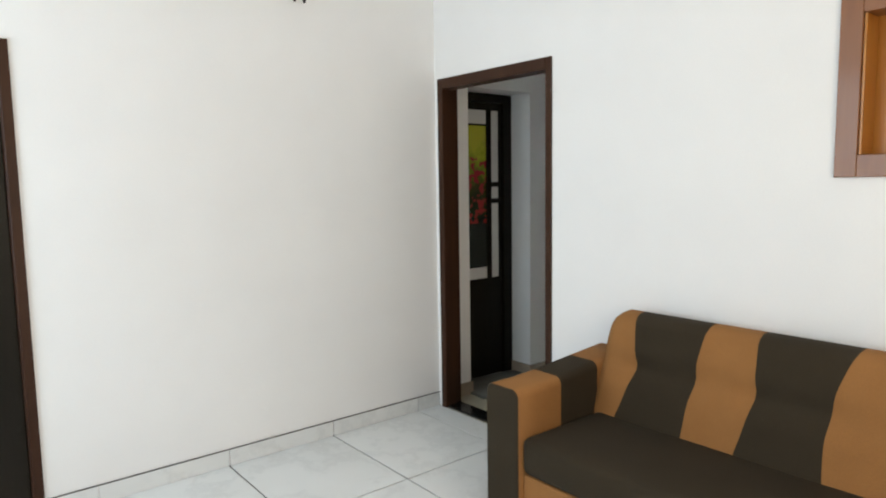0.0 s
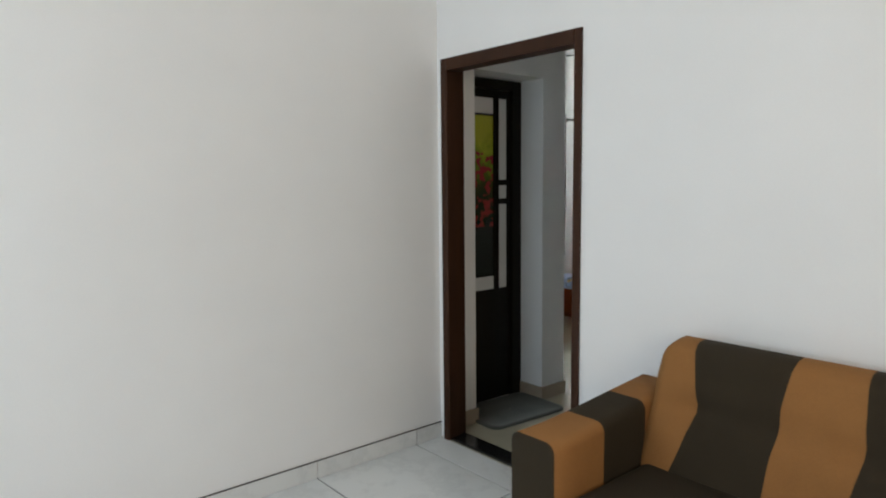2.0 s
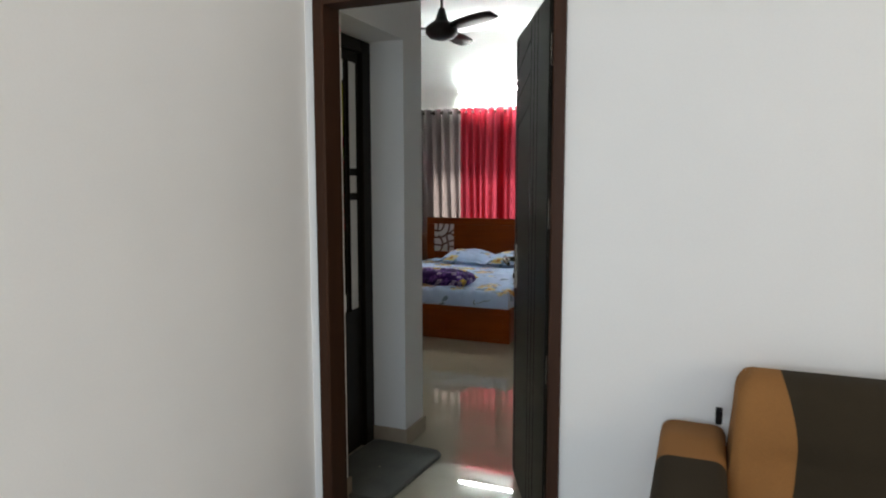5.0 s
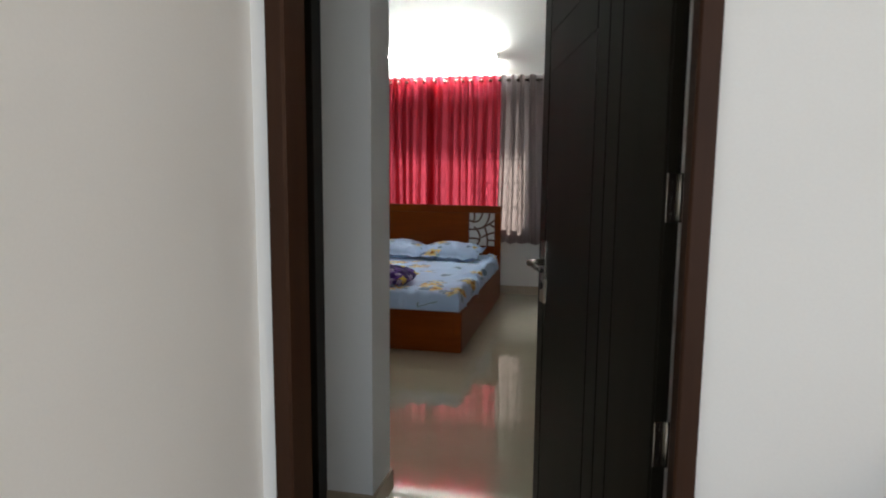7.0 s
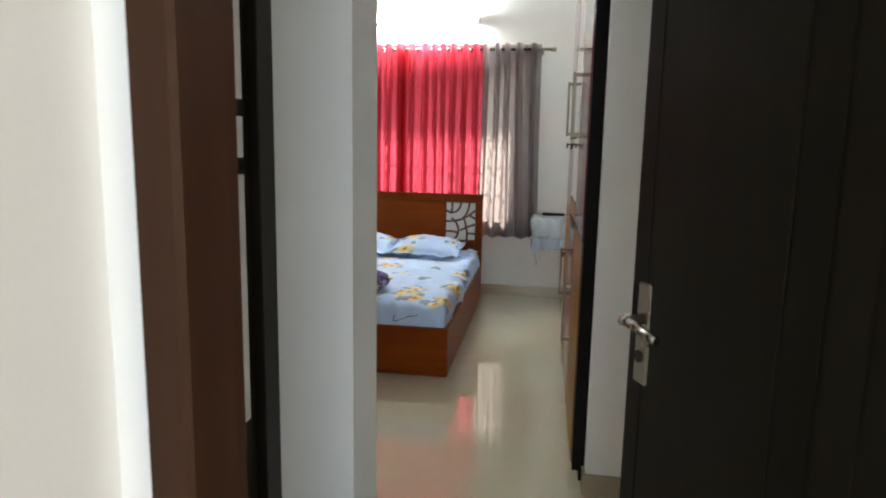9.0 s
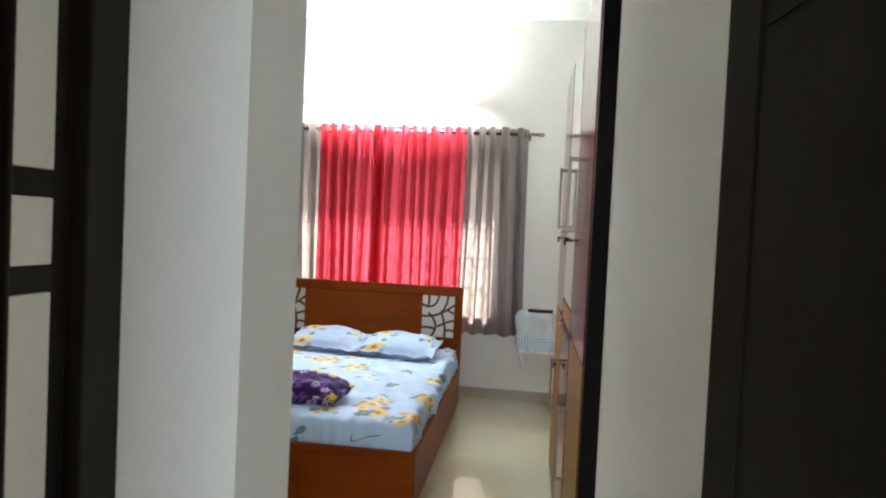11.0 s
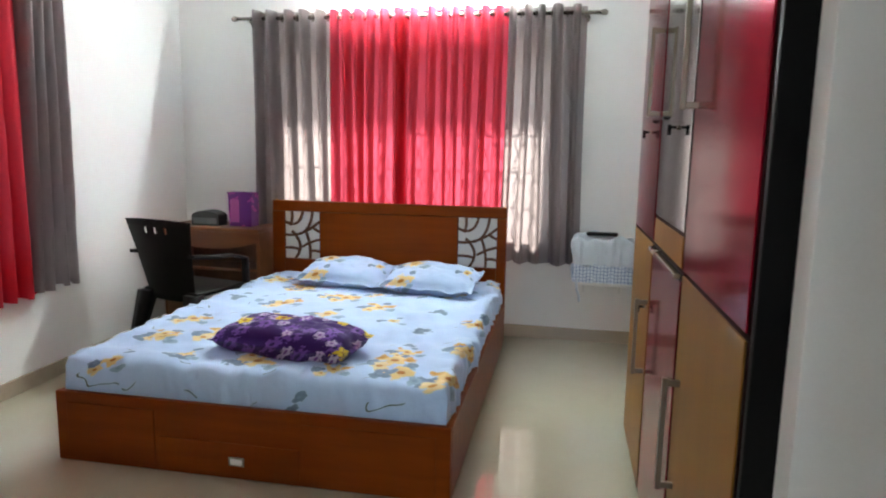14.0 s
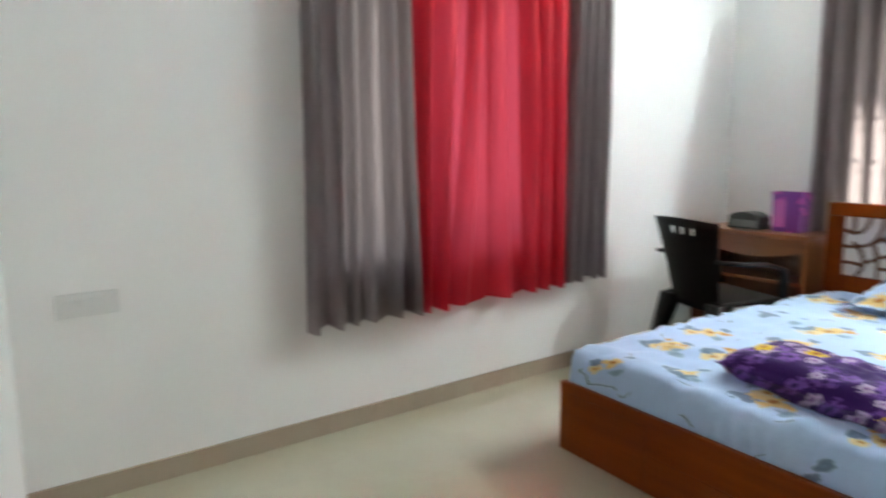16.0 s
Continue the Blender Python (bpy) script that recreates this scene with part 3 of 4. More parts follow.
def leaf_panel(pts):
    """A slightly raised field of the door's hall face, outlined in (along, up)."""
    bm = bmesh.new()
    lo = [bm.verts.new((x, LEAF_T, z)) for x, z in pts]
    hi = [bm.verts.new((x + (cx - x) * 0.003, LEAF_T + 0.003, z + (cz - z) * 0.001)) for (x, z) in pts
          for cx, cz in ((sum(p[0] for p in pts) / len(pts), sum(p[1] for p in pts) / len(pts)),)]
    bm.faces.new(hi)
    for i in range(len(pts)):
        j = (i + 1) % len(pts)
        bm.faces.new((lo[i], lo[j], hi[j], hi[i]))
    part("raised_panel", bm, M_DOOR, leaf)


G = 0.0045
E1, V1, V2, V3 = LEAF_W - 0.055, 0.42, 0.35, 0.28
leaf_panel([(E1 + G, 0.03), (LEAF_W - 0.004, 0.03), (LEAF_W - 0.004, 2.0), (E1 + G, 2.0)])
cuts = [0.03, 1.62, 1.74, 1.86]
for lo_z, hi_z in zip(cuts, cuts[1:] + [1.925]):
    a = 0.0 if lo_z < 0.1 else 0.07
    b = 0.07
    leaf_panel([(V1 + G, lo_z + a), (E1 - G, lo_z), (E1 - G, hi_z - 2 * G), (V1 + G, hi_z + b - 2 * G)])
leaf_panel([(V2 + G, 0.03), (V1 - G, 0.03), (V1 - G, 2.0), (V2 + G, 2.0)])
leaf_panel([(V3 + G, 0.03), (V2 - G, 0.03), (V2 - G, 2.0), (V3 + G, 2.0)])
leaf_panel([(LEAF_U + 0.004, 0.03), (V3 - G, 0.03), (V3 - G, 2.0), (LEAF_U + 0.004, 2.0)])


def lever(parent, x, z, face, s, turn):
    """A steel lever handle on a long plate; s points off the face, turn the way the lever reaches along x."""
    bm = bmesh.new()
    lo, hi = sorted((face, face + s * 0.008))
    box(bm, x - 0.021, x + 0.021, lo, hi, z - 0.13, z + 0.07)
    bmesh.ops.bevel(bm, geom=list(bm.edges), offset=0.003, segments=2, affect="EDGES")
    plate = part("handle_plate", bm, M_STEEL, parent, "brushed steel handle plate")
    bm = bmesh.new()
    rod(bm, (x, face + s * 0.006, z), (x, face + s * 0.052, z), 0.011, 14)
    pts = [(x, face + s * 0.05, z), (x + turn * 0.03, face + s * 0.056, z + 0.004), (x + turn * 0.075, face + s * 0.056, z - 0.001), (x + turn * 0.115, face + s * 0.052, z - 0.008)]
    for (p, q), r in zip(zip(pts, pts[1:]), (0.011, 0.010, 0.009)):
        rod(bm, p, q, r, 12, r - 0.001)
    part("lever", bm, M_STEEL, plate)
    bm = bmesh.new()
    rod(bm, (x, face + s * 0.006, z - 0.075), (x, face + s * 0.013, z - 0.075), 0.012, 14)
    part("keyhole", bm, M_DARKMETAL, plate)


lever(leaf, LEAF_W - 0.055, 1.035, LEAF_T + 0.003, 1, -1)
lever(leaf, LEAF_W - 0.055, 1.035, 0.0, -1, -1)
for z in (0.255, 0.73, 1.275, 1.82):
    hinge = part("hinge", rounded(LEAF_U - 0.0035, LEAF_U - 0.0005, 0.003, LEAF_T - 0.002, z - 0.052, z + 0.052, 0.001, 1), M_STEEL, leaf, "steel butt hinge on the leaf's edge")
    bm = bmesh.new()
    rod(bm, (LEAF_U - 0.006, 0.004, z - 0.052), (LEAF_U - 0.006, 0.004, z + 0.052), 0.005, 10)
    for k in (-0.034, 0.0, 0.034):
        rod(bm, (LEAF_U - 0.0034, 0.019, z + k), (LEAF_U - 0.0050, 0.019, z + k), 0.004, 8)
    part("pin", bm, M_STEEL, hinge)

# the second hall door, shut
DOOR2 = WEST @ pose(2.233, -0.002, 0)
door2 = tagged(thing("door_2", DOOR2 @ pose(0, 0, 0, 0, 0, 180) @ pose(-0.897, 0, 0), "shut dark brown door in the hall", "door"), kind="structure")
frame_set(door2, 0.897, 2.06, 0.125)
part("leaf", rounded(0.0425, 0.8545, 0.042, 0.078, 0.004, 2.0, 0.003), M_DOOR, door2)

# the bathroom door in its recess
bath = tagged(thing("door_3", pose(-0.265, 0.302, 0, 0, 0, 90), "dark bathroom door with white strips and a flower picture", "door"), kind="structure")
BW = 0.586
for a, b in ((0.0, 0.05), (BW - 0.082, BW)):
    part("jamb", rounded(a, b, -0.012, 0.07, 0.0, 2.07, 0.003), M_DOOR, bath)
part("head", rounded(0.052, BW - 0.084, -0.012, 0.07, 2.01, 2.07, 0.003), M_DOOR, bath)
bleaf = part("leaf", rounded(0.052, BW - 0.084, 0.012, 0.045, 0.01, 2.008, 0.003), M_DOOR, bath)
part("picture_panel", rounded(0.085, 0.345, 0.006, 0.014, 0.84, 1.845, 0.002), M_PICTURE, bleaf, "printed panel of red flowers on green")
for z0, z1 in ((0.745, 0.828), (1.858, 1.955)):
    part("white_panel", rounded(0.085, 0.345, 0.004, 0.014, z0, z1, 0.002), M_PANEL, bleaf, "white frosted strip")
for z0, z1 in ((0.745, 1.290), (1.325, 1.410), (1.445, 1.955)):
    part("white_panel", rounded(0.392, 0.462, 0.004, 0.014, z0, z1, 0.002), M_PANEL, bleaf, "white frosted strip")
for x in (0.080, 0.350, 0.387):
    part("bead", rounded(x - 0.004, x + 0.004, 0.0, 0.013, 0.735, 1.965, 0.002), M_DOOR, bleaf)

# ---- niche in the hall ----
nx0, nx1, nz0, nz1 = NICHE
niche = thing("wall_niche", pose((nx0 + nx1) / 2, 0, nz0), "brown wooden display niche with an orange lining set in the wall", "niche")
hw, hh = (nx1 - nx0) / 2, nz1 - nz0
for a, b, c, d in ((-hw, -hw + 0.072, 0, hh), (hw - 0.072, hw, 0, hh), (-hw + 0.072, hw - 0.072, 0, 0.078), (-hw + 0.072, hw - 0.072, hh - 0.078, hh), (-hw + 0.072, hw - 0.072, 0.56, 0.60)):
    part("frame_board", rounded(a, b, -0.02, 0.10, c, d, 0.003), M_NICHE, niche)
part("back_panel", rounded(-hw, hw, 0.102, 0.118, 0.0, hh, 0.002), M_NICHE_IN, niche)
for a, b in ((-hw + 0.074, -hw + 0.082), (hw - 0.082, hw - 0.074)):
    part("side_lining", rounded(a, b, -0.01, 0.10, 0.08, 0.558, 0.001), M_NICHE_IN, niche)


# ---- hall sofa ----
def stripe_edges(z, edges, zlo, zhi):
    """Seams lean over towards the waist of the back and return above it."""
    f = (z - zlo) / (zhi - zlo)
    k = 1 - ((0.55 - f) / 0.55) ** 1.7 if f < 0.55 else max(0.0, 1 - ((f - 0.55) / 0.45) ** 1.7)
    return [e - 0.018 + 0.043 * min(1.0, f) + (d - 0.036) * k for e, d in edges]


SX0, SX1, SY0 = 1.247, 3.25, -0.778
sofa = thing("sofa", pose(0, 0, 0), "three-seat sofa striped in tan and dark brown cloth", "sofa")
prof = [(-0.300, 0.36), (-0.285, 0.44), (-0.262, 0.54), (-0.245, 0.63), (-0.218, 0.72), (-0.195, 0.79), (-0.175, 0.835), (-0.140, 0.862), (-0.100, 0.866), (-0.055, 0.850), (-0.034, 0.80), (-0.032, 0.60), (-0.032, 0.12)]
seams = [(1.428, 0.040), (1.532, 0.095), (1.868, 0.030), (2.068, 0.070), (2.402, -0.005), (2.60, 0.060), (2.93, 0.0), (3.09, 0.0)]
fine = []
for (ya, za), (yb, zb) in zip(prof, prof[1:]):
    fine += [(ya + (yb - ya) * q / 3, za + (zb - za) * q / 3) for q in range(3)]
fine.append(prof[-1])
rows = []
for y, z in fine:
    es = stripe_edges(max(z, 0.36), seams, 0.36, 0.87)
    turn = 0.035 * max(0.0, (z - 0.80) / 0.066) ** 2
    es[0], es[-1] = es[0] + turn, es[-1] - turn
    row = []
    for a, b in zip(es, es[1:]):
        row += [a + (b - a) * k / 5 for k in range(5)]
    row.append(es[-1])
    front = 1.0 if y < -0.15 else 0.0
    waist = math.exp(-((z - 0.64) / 0.05) ** 2)
    rows.append([])
    for x in row:
        near = min(abs(x - e) for e in es[1:-1])
        dent = 0.020 * waist * math.exp(-(near / 0.035) ** 2)
        crease = 0.009 * waist
        puff = 0.016 * (1 - waist) * abs(math.sin(math.pi * (x - 1.4) / 0.56)) + 0.003 * noise.noise((x * 9, z * 14, 2.0))
        rows[-1].append((x, y + front * (dent + crease - puff), z))
bm = bmesh.new()
vs = grid_mesh(bm, rows, mat=lambda i, j: (j // 5) % 2)
for side in (0, -1):
    bm.faces.new([r[side] for r in vs])
part("backrest", bm, [M_TAN, M_BROWN], sofa, "striped backrest pinched at the waist")


def sofa_arm(x0, x1):
    bm = bmesh.new()
    r, outline = 0.035, []
    for cx, cz, a0 in ((x1 - r, 0.617 - r, 0), (x0 + r, 0.617 - r, 90)):
        for k in range(5):
            a = radians(a0 + 22.5 * k)
            outline.append((cx + r * math.cos(a), cz + r * math.sin(a)))
    outline = [(x1, 0.05)] + outline + [(x0, 0.05)]
    ys = [SY0, SY0 + 0.006, -0.64, -0.515, -0.39, -0.27, -0.15, -0.04]
    bm_rows = []
    for i, y in enumerate(ys):
        g = 0.006 if i == 0 else 0.0
        rise = 0.045 * max(0, (y + 0.6) / 0.56)
        bm_rows.append([(x + (g if x < (x0 + x1) / 2 else -g), y, z + (rise if z > 0.3 else 0) - (g if z > 0.3 else 0)) for x, z in outline])
    stripes = [0, 0, 0, 1, 1, 0, 0]
    vs = grid_mesh(bm, bm_rows, mat=lambda i, j: 1 if i == 0 else stripes[i])
    f = bm.faces.new(vs[0])
    f.material_index = 1
    bm.faces.new(vs[-1])
    part("armrest", bm, [M_TAN, M_BROWN], sofa, "boxy armrest with a dark front")


sofa_arm(SX0, 1.43)
sofa_arm(SX1 - 0.183, SX1)
bm = rounded(1.432, SX1 - 0.185, SY0 + 0.012, -0.27, 0.27, 0.428, 0.036, 5)
part("seat_cushion", bm, M_BROWN, sofa, smooth=True)
part("front_panel", rounded(1.432, SX1 - 0.185, SY0 + 0.03, SY0 + 0.07, 0.06, 0.266, 0.008), M_TAN, sofa)
part("base", rounded(1.44, SX1 - 0.19, SY0 + 0.075, -0.10, 0.06, 0.264, 0.006), M_BROWN, sofa)
for x in (SX0 + 0.08, SX1 - 0.08):
    for y in (SY0 + 0.08, -0.12):
        bm = bmesh.new()
        rod(bm, (x, y, 0.0), (x, y, 0.055), 0.022, 14, 0.028)
        part("foot", bm, M_BLACK, sofa)
bm = rounded(1.398, 1.4165, -0.115, -0.09, 0.69, 0.735, 0.003, 1)
part("strap_tab", bm, M_BLACK, sofa, "small dark tab on the back's side")

# ---- small bracket high on the hall wall ----
hook = thing("wall_bracket", pose(-0.04, -0.925, 2.435), "small dark two-pronged bracket high on the white wall", "bracket")
part("plate", rounded(0.0, 0.012, -0.05, 0.05, 0.0, 0.06, 0.003), M_DARKMETAL, hook)
for y in (-0.028, 0.028):
    bm = bmesh.new()
    rod(bm, (0.006, y, 0.02), (0.03, y, 0.0), 0.008, 10)
    rod(bm, (0.03, y, 0.0), (0.034, y, -0.032), 0.010, 10, 0.006)
    part("prong", bm, M_DARKMETAL, hook)

# ---- mat ----
def rounded_plan(hx, hy, r, seg=6):
    pts = []
    for sx, sy, a0 in ((1, 1, 0), (-1, 1, 90), (-1, -1, 180), (1, -1, 270)):
        for k in range(seg + 1):
            a = radians(a0 + 90 * k / seg)
            pts.append((sx * (hx - r) + r * math.cos(a), sy * (hy - r) + r * math.sin(a)))
    return pts


bm = bmesh.new()
outer = rounded_plan(0.205, 0.30, 0.06)
prof_m = [(1.0, 0.001), (1.0, 0.010), (0.985, 0.015), (0.93, 0.016), (0.91, 0.013), (0.5, 0.015), (0.02, 0.014)]
grid_mesh(bm, [[(x * k, y * k, z) for x, y in outer] for k, z in prof_m], True)
solid("door_mat", bm, M_MAT, "grey-green rubber-backed mat by the bathroom door", "mat", pose(-0.065, 0.585, 0, 0, 0, -4))


# ---- bed ----
BX0, BX1, BY0, BY1 = -1.801, -0.158, 3.09, 5.136
bed = thing("bed", pose((BX0 + BX1) / 2, BY0, 0), "teak double bed with fretwork headboard and drawers", "bed")
hb = (BX1 - BX0) / 2
part("plinth", rounded(-hb + 0.04, hb - 0.04, 0.05, 2.03, 0.0, 0.03, 0.003), M_BED_DARK, bed)
part("side_rail", rounded(-hb, -hb + 0.035, 0.038, 2.043, 0.001, 0.293, 0.006), M_BED, bed)
part("side_rail", rounded(hb - 0.035, hb, 0.038, 2.043, 0.001, 0.293, 0.006), M_BED, bed)
part("foot_board", rounded(-hb, hb, 0.006, 0.036, 0.001, 0.296, 0.006), M_BED, bed)
part("slat_base", rounded(-hb + 0.037, hb - 0.037, 0.038, 2.04, 0.20, 0.255, 0.004), M_BED_DARK, bed)
for a, b, lo, hi in ((-hb + 0.055, -0.375, 0.03, 0.255), (-0.36, 0.235, 0.022, 0.150), (0.25, hb - 0.055, 0.03, 0.255)):
    part("drawer_front", rounded(a, b, 0.0, 0.0055, lo, hi, 0.002), M_BED, bed)
hx = -0.999 - (BX0 + BX1) / 2
bm = rounded(hx - 0.034, hx + 0.034, -0.010, -0.0045, 0.062, 0.100, 0.002)
pull = part("drawer_pull", bm, M_STEEL, bed, "flush steel drawer pull")
part("pull_recess", rounded(hx - 0.024, hx + 0.024, -0.0115, -0.0102, 0.070, 0.092, 0.0005), M_PANEL, pull)
# headboard
HY = BY1 - BY0
PL, PR = (-1.712, -1.456), (-0.482, -0.221)
cx = (BX0 + BX1) / 2
pan = [(a - cx, b - cx) for a, b in (PL, PR)]
part("headboard_top", rounded(-hb, hb, HY, HY + 0.055, 0.858, 0.932, 0.008), M_BED, bed)
for a, b in ((-hb, pan[0][0]), (pan[0][1], pan[1][0]), (pan[1][1], hb)):
    part("headboard_panel", rounded(a, b, HY + (0.004 if a > -0.7 and b < 0.7 else 0.0), HY + 0.05, 0.02, 0.8575, 0.004), M_BED, bed)
for a, b in pan:
    part("headboard_panel", rounded(a + 0.001, b - 0.001, HY + 0.002, HY + 0.05, 0.02, 0.525, 0.003), M_BED, bed)
    part("inlay", rounded(a + 0.001, b - 0.001, HY + 0.018, HY + 0.045, 0.527, 0.857, 0.002), M_WHITE, bed, "white inlay behind the fretwork")


def fretwork(a, b, z0, z1, flip):
    """Curved ribs that branch across a panel."""
    w, h = b - a, z1 - z0
    curves = [((0.0, 0.78), (0.42, 0.62), (0.52, 1.0)), ((0.0, 0.50), (0.50, 0.45), (1.0, 0.80)), ((0.20, 0.58), (0.62, 0.30), (0.30, 0.0)),
              ((0.42, 0.52), (0.75, 0.60), (0.80, 1.0)), ((0.0, 0.22), (0.30, 0.24), (0.45, 0.18)), ((0.50, 0.25), (0.70, 0.36), (1.0, 0.42)),
              ((0.62, 0.56), (0.76, 0.28), (0.72, 0.0)), ((0.16, 0.70), (0.24, 0.86), (0.20, 1.0)), ((0.78, 0.68), (0.9, 0.62), (1.0, 0.58)), ((0.72, 0.16), (0.86, 0.2), (1.0, 0.16))]
    for p0, p1, p2 in curves:
        bm = bmesh.new()
        pts = []
        for k in range(9):
            s = k / 8
            u = (1 - s) ** 2 * p0[0] + 2 * s * (1 - s) * p1[0] + s * s * p2[0]
            v = (1 - s) ** 2 * p0[1] + 2 * s * (1 - s) * p1[1] + s * s * p2[1]
            pts.append((a + (1 - u if flip else u) * w, z0 + v * h))
        rings = []
        for k, (x, z) in enumerate(pts):
            q, r = pts[max(0, k - 1)], pts[min(8, k + 1)]
            d = Vector((r[0] - q[0], r[1] - q[1])).normalized() * 0.0085
            n = (-d.y, d.x)
            rings.append([(x + n[0], HY + 0.004, z + n[1]), (x - n[0], HY + 0.004, z - n[1]), (x - n[0], HY + 0.0185, z - n[1]), (x + n[0], HY + 0.0185, z + n[1])])
        vs = grid_mesh(bm, rings, True)
        bm.faces.new(vs[0][::-1])
        bm.faces.new(vs[-1])
        for f in bm.faces:
            f.smooth = False
        part("fretwork_rib", bm, M_BED_DARK, bed, "dark curved fretwork rib")


fretwork(pan[0][0], pan[0][1], 0.527, 0.857, False)
fretwork(pan[1][0], pan[1][1], 0.527, 0.857, False)


def pad(hx, hy, hz, wrinkle, seed, nx=40, ny=46, pucker=0.0):
    """A soft block with rounded rim, creased by noise and gathered along its sides; its foot lies at z 0."""
    bm = bmesh.new()
    rows = []
    us = [(-1.0, 0.0), (-1.0, 0.2), (-1.0, 0.42), (-0.999, 0.62), (-0.996, 0.78), (-0.990, 0.90), (-0.981, 0.965), (-0.965, 1.0)]
    xs = us + [(-0.965 + 1.93 * k / nx, 1.0) for k in range(1, nx)] + [(-u, h) for u, h in us[::-1]]
    ys = us + [(-0.965 + 1.93 * k / ny, 1.0) for k in range(1, ny)] + [(-u, h) for u, h in us[::-1]]
    for v, hv in ys:
        row = []
        for u, hu in xs:
            h = min(hu, hv)
            p = Vector((u * hx, v * hy, h * hz))
            n1 = noise.noise((p.x * 5 + seed, p.y * 5, p.z * 4)) + 0.6 * noise.noise((p.x * 13, p.y * 9 + seed, p.z * 9))
            edge = max(abs(u), abs(v))
            p.z += wrinkle * n1 * (0.4 + edge) * (1 if h > 0.2 else 0)
            out = wrinkle * (noise.noise((p.x * 17, p.y * 17, seed + p.z * 4)) + 0.5 * noise.noise((p.x * 41, p.y * 41, seed))) * (1 if h < 0.95 else 0) * 1.5
            if pucker:
                along = p.y if abs(u) > abs(v) else p.x
                fold = 1 - 2.4 * abs(noise.noise((along * 8.5 + 0.8 * h, seed + 2.0, 1.3 * (u > v)))) - 0.6 * abs(noise.noise((along * 21, seed, h)))
                rim = max(0.0, (edge - 0.86) / 0.14)
                calm = 1.0 if u > 0.9 else 0.45
                out += pucker * calm * fold * rim * (0.35 + 0.65 * h)
                p.z += 0.8 * pucker * calm * fold * rim * h
            if abs(u) > 0.966:
                p.x += math.copysign(out, u)
            if abs(v) > 0.966:
                p.y += math.copysign(out * 0.5, v)
            row.append(tuple(p))
        rows.append(row)
    grid_mesh(bm, rows)
    return bm


mattress = thing("mattress", pose(cx, BY0 + 1.032, 0.2575), "mattress under a light blue sheet with yellow flowers", "mattress")
part("core", rounded(-hb + 0.05, hb - 0.05, -0.95, 0.95, 0.0, 0.14, 0.03, 3), M_LINEN, mattress)
part("fitted_sheet", pad(hb - 0.030, 0.992, 0.175, 0.016, 3.0, 120, 140, 0.034), M_SHEET, mattress, "light blue cotton sheet printed with yellow flowers")


def pillow(name, m, hx, hy, hz, mat, label, group="", seed=0, full=0.55, flange=0.0):
    """A stuffed pillow; flange is the share of its half width taken by a flat wavy border."""
    bm = bmesh.new()
    for side in (1, -1):
        part_rows = []
        for i in range(33):
            v = -1 + 2 * i / 32
            row = []
            for j in range(45):
                u = -1 + 2 * j / 44
                fu, fv = min(1.0, abs(u) / (1 - flange)), min(1.0, abs(v) / (1 - flange * hx / hy))
                puff = max(0.0, (1 - fu ** 2.6) * (1 - fv ** 2.4)) ** full
                pinch = 1 - 0.07 * (1 - puff)
                c = 0.05 * abs(u * v)
                nz = noise.noise((u * 2.2 + seed, v * 2.2, side)) * 0.22 + noise.noise((u * 6 + seed, v * 6, side)) * 0.12
                crease = 0.006 * (1 - abs(noise.noise((u * 3.5 + v + seed, v * 5 - u, 2.0))) * 3) * puff
                wave = (1 - puff) * flange * 0.22 * noise.noise((u * 4.5 + seed, v * 4.5, 7.0))
                thick = 0.002 if flange and max(abs(u), abs(v)) < 1 else 0.0
                row.append((u * hx * (pinch + c), v * hy * (pinch + c), side * (hz * puff * (1 + nz) + thick) + side * crease + wave))
            part_rows.append(row)
        grid_mesh(bm, part_rows)
    bmesh.ops.remove_doubles(bm, verts=list(bm.verts), dist=1e-4)
    return solid(name, bm, mat, label, "pillow", m, True, group)


pillow("pillow", pose(-1.165, 4.86, 0.500, 9, 0, -3), 0.308, 0.215, 0.082, M_SLIP, "pillow in the blue floral cover against the headboard", "bed pillows", 1, flange=0.10)
pillow("pillow", pose(-0.590, 4.80, 0.500, 9, 0, -5), 0.308, 0.215, 0.082, M_SLIP, "pillow in the blue floral cover against the headboard", "bed pillows", 2, flange=0.10)
pillow("pillow", pose(-0.915, 3.43, 0.487, 2, 0, -9), 0.325, 0.158, 0.074, M_PURPLE, "purple pillow with yellow and lilac flowers lying on the bed", seed=3, full=0.34, flange=0.05)


# ---- wardrobe ----
WX, WY0, WY1, WZ0, WZ1 = 0.520, 1.99, 3.84, 0.06, 2.24
ward = thing("wardrobe", pose(WX, WY0, 0), "tall wardrobe with glossy maroon and golden oak doors", "wardrobe")
WL = WY1 - WY0
part("end_panel", rounded(0.0, 0.60, 0.0, 0.02, WZ0, WZ1, 0.002), M_BLACK, ward, "black end panel")
part("end_panel", rounded(0.0, 0.60, WL - 0.02, WL, WZ0, WZ1, 0.002), M_BLACK, ward)
part("carcass", rounded(0.022, 0.60, 0.022, WL - 0.022, WZ0, WZ1 - 0.002, 0.002), M_BLACK, ward)
part("plinth", rounded(0.03, 0.58, 0.03, WL - 0.03, 0.0, WZ0 - 0.001, 0.002), M_BLACK, ward)
edges_y = [0.022, 0.655, 1.23, WL - 0.022]


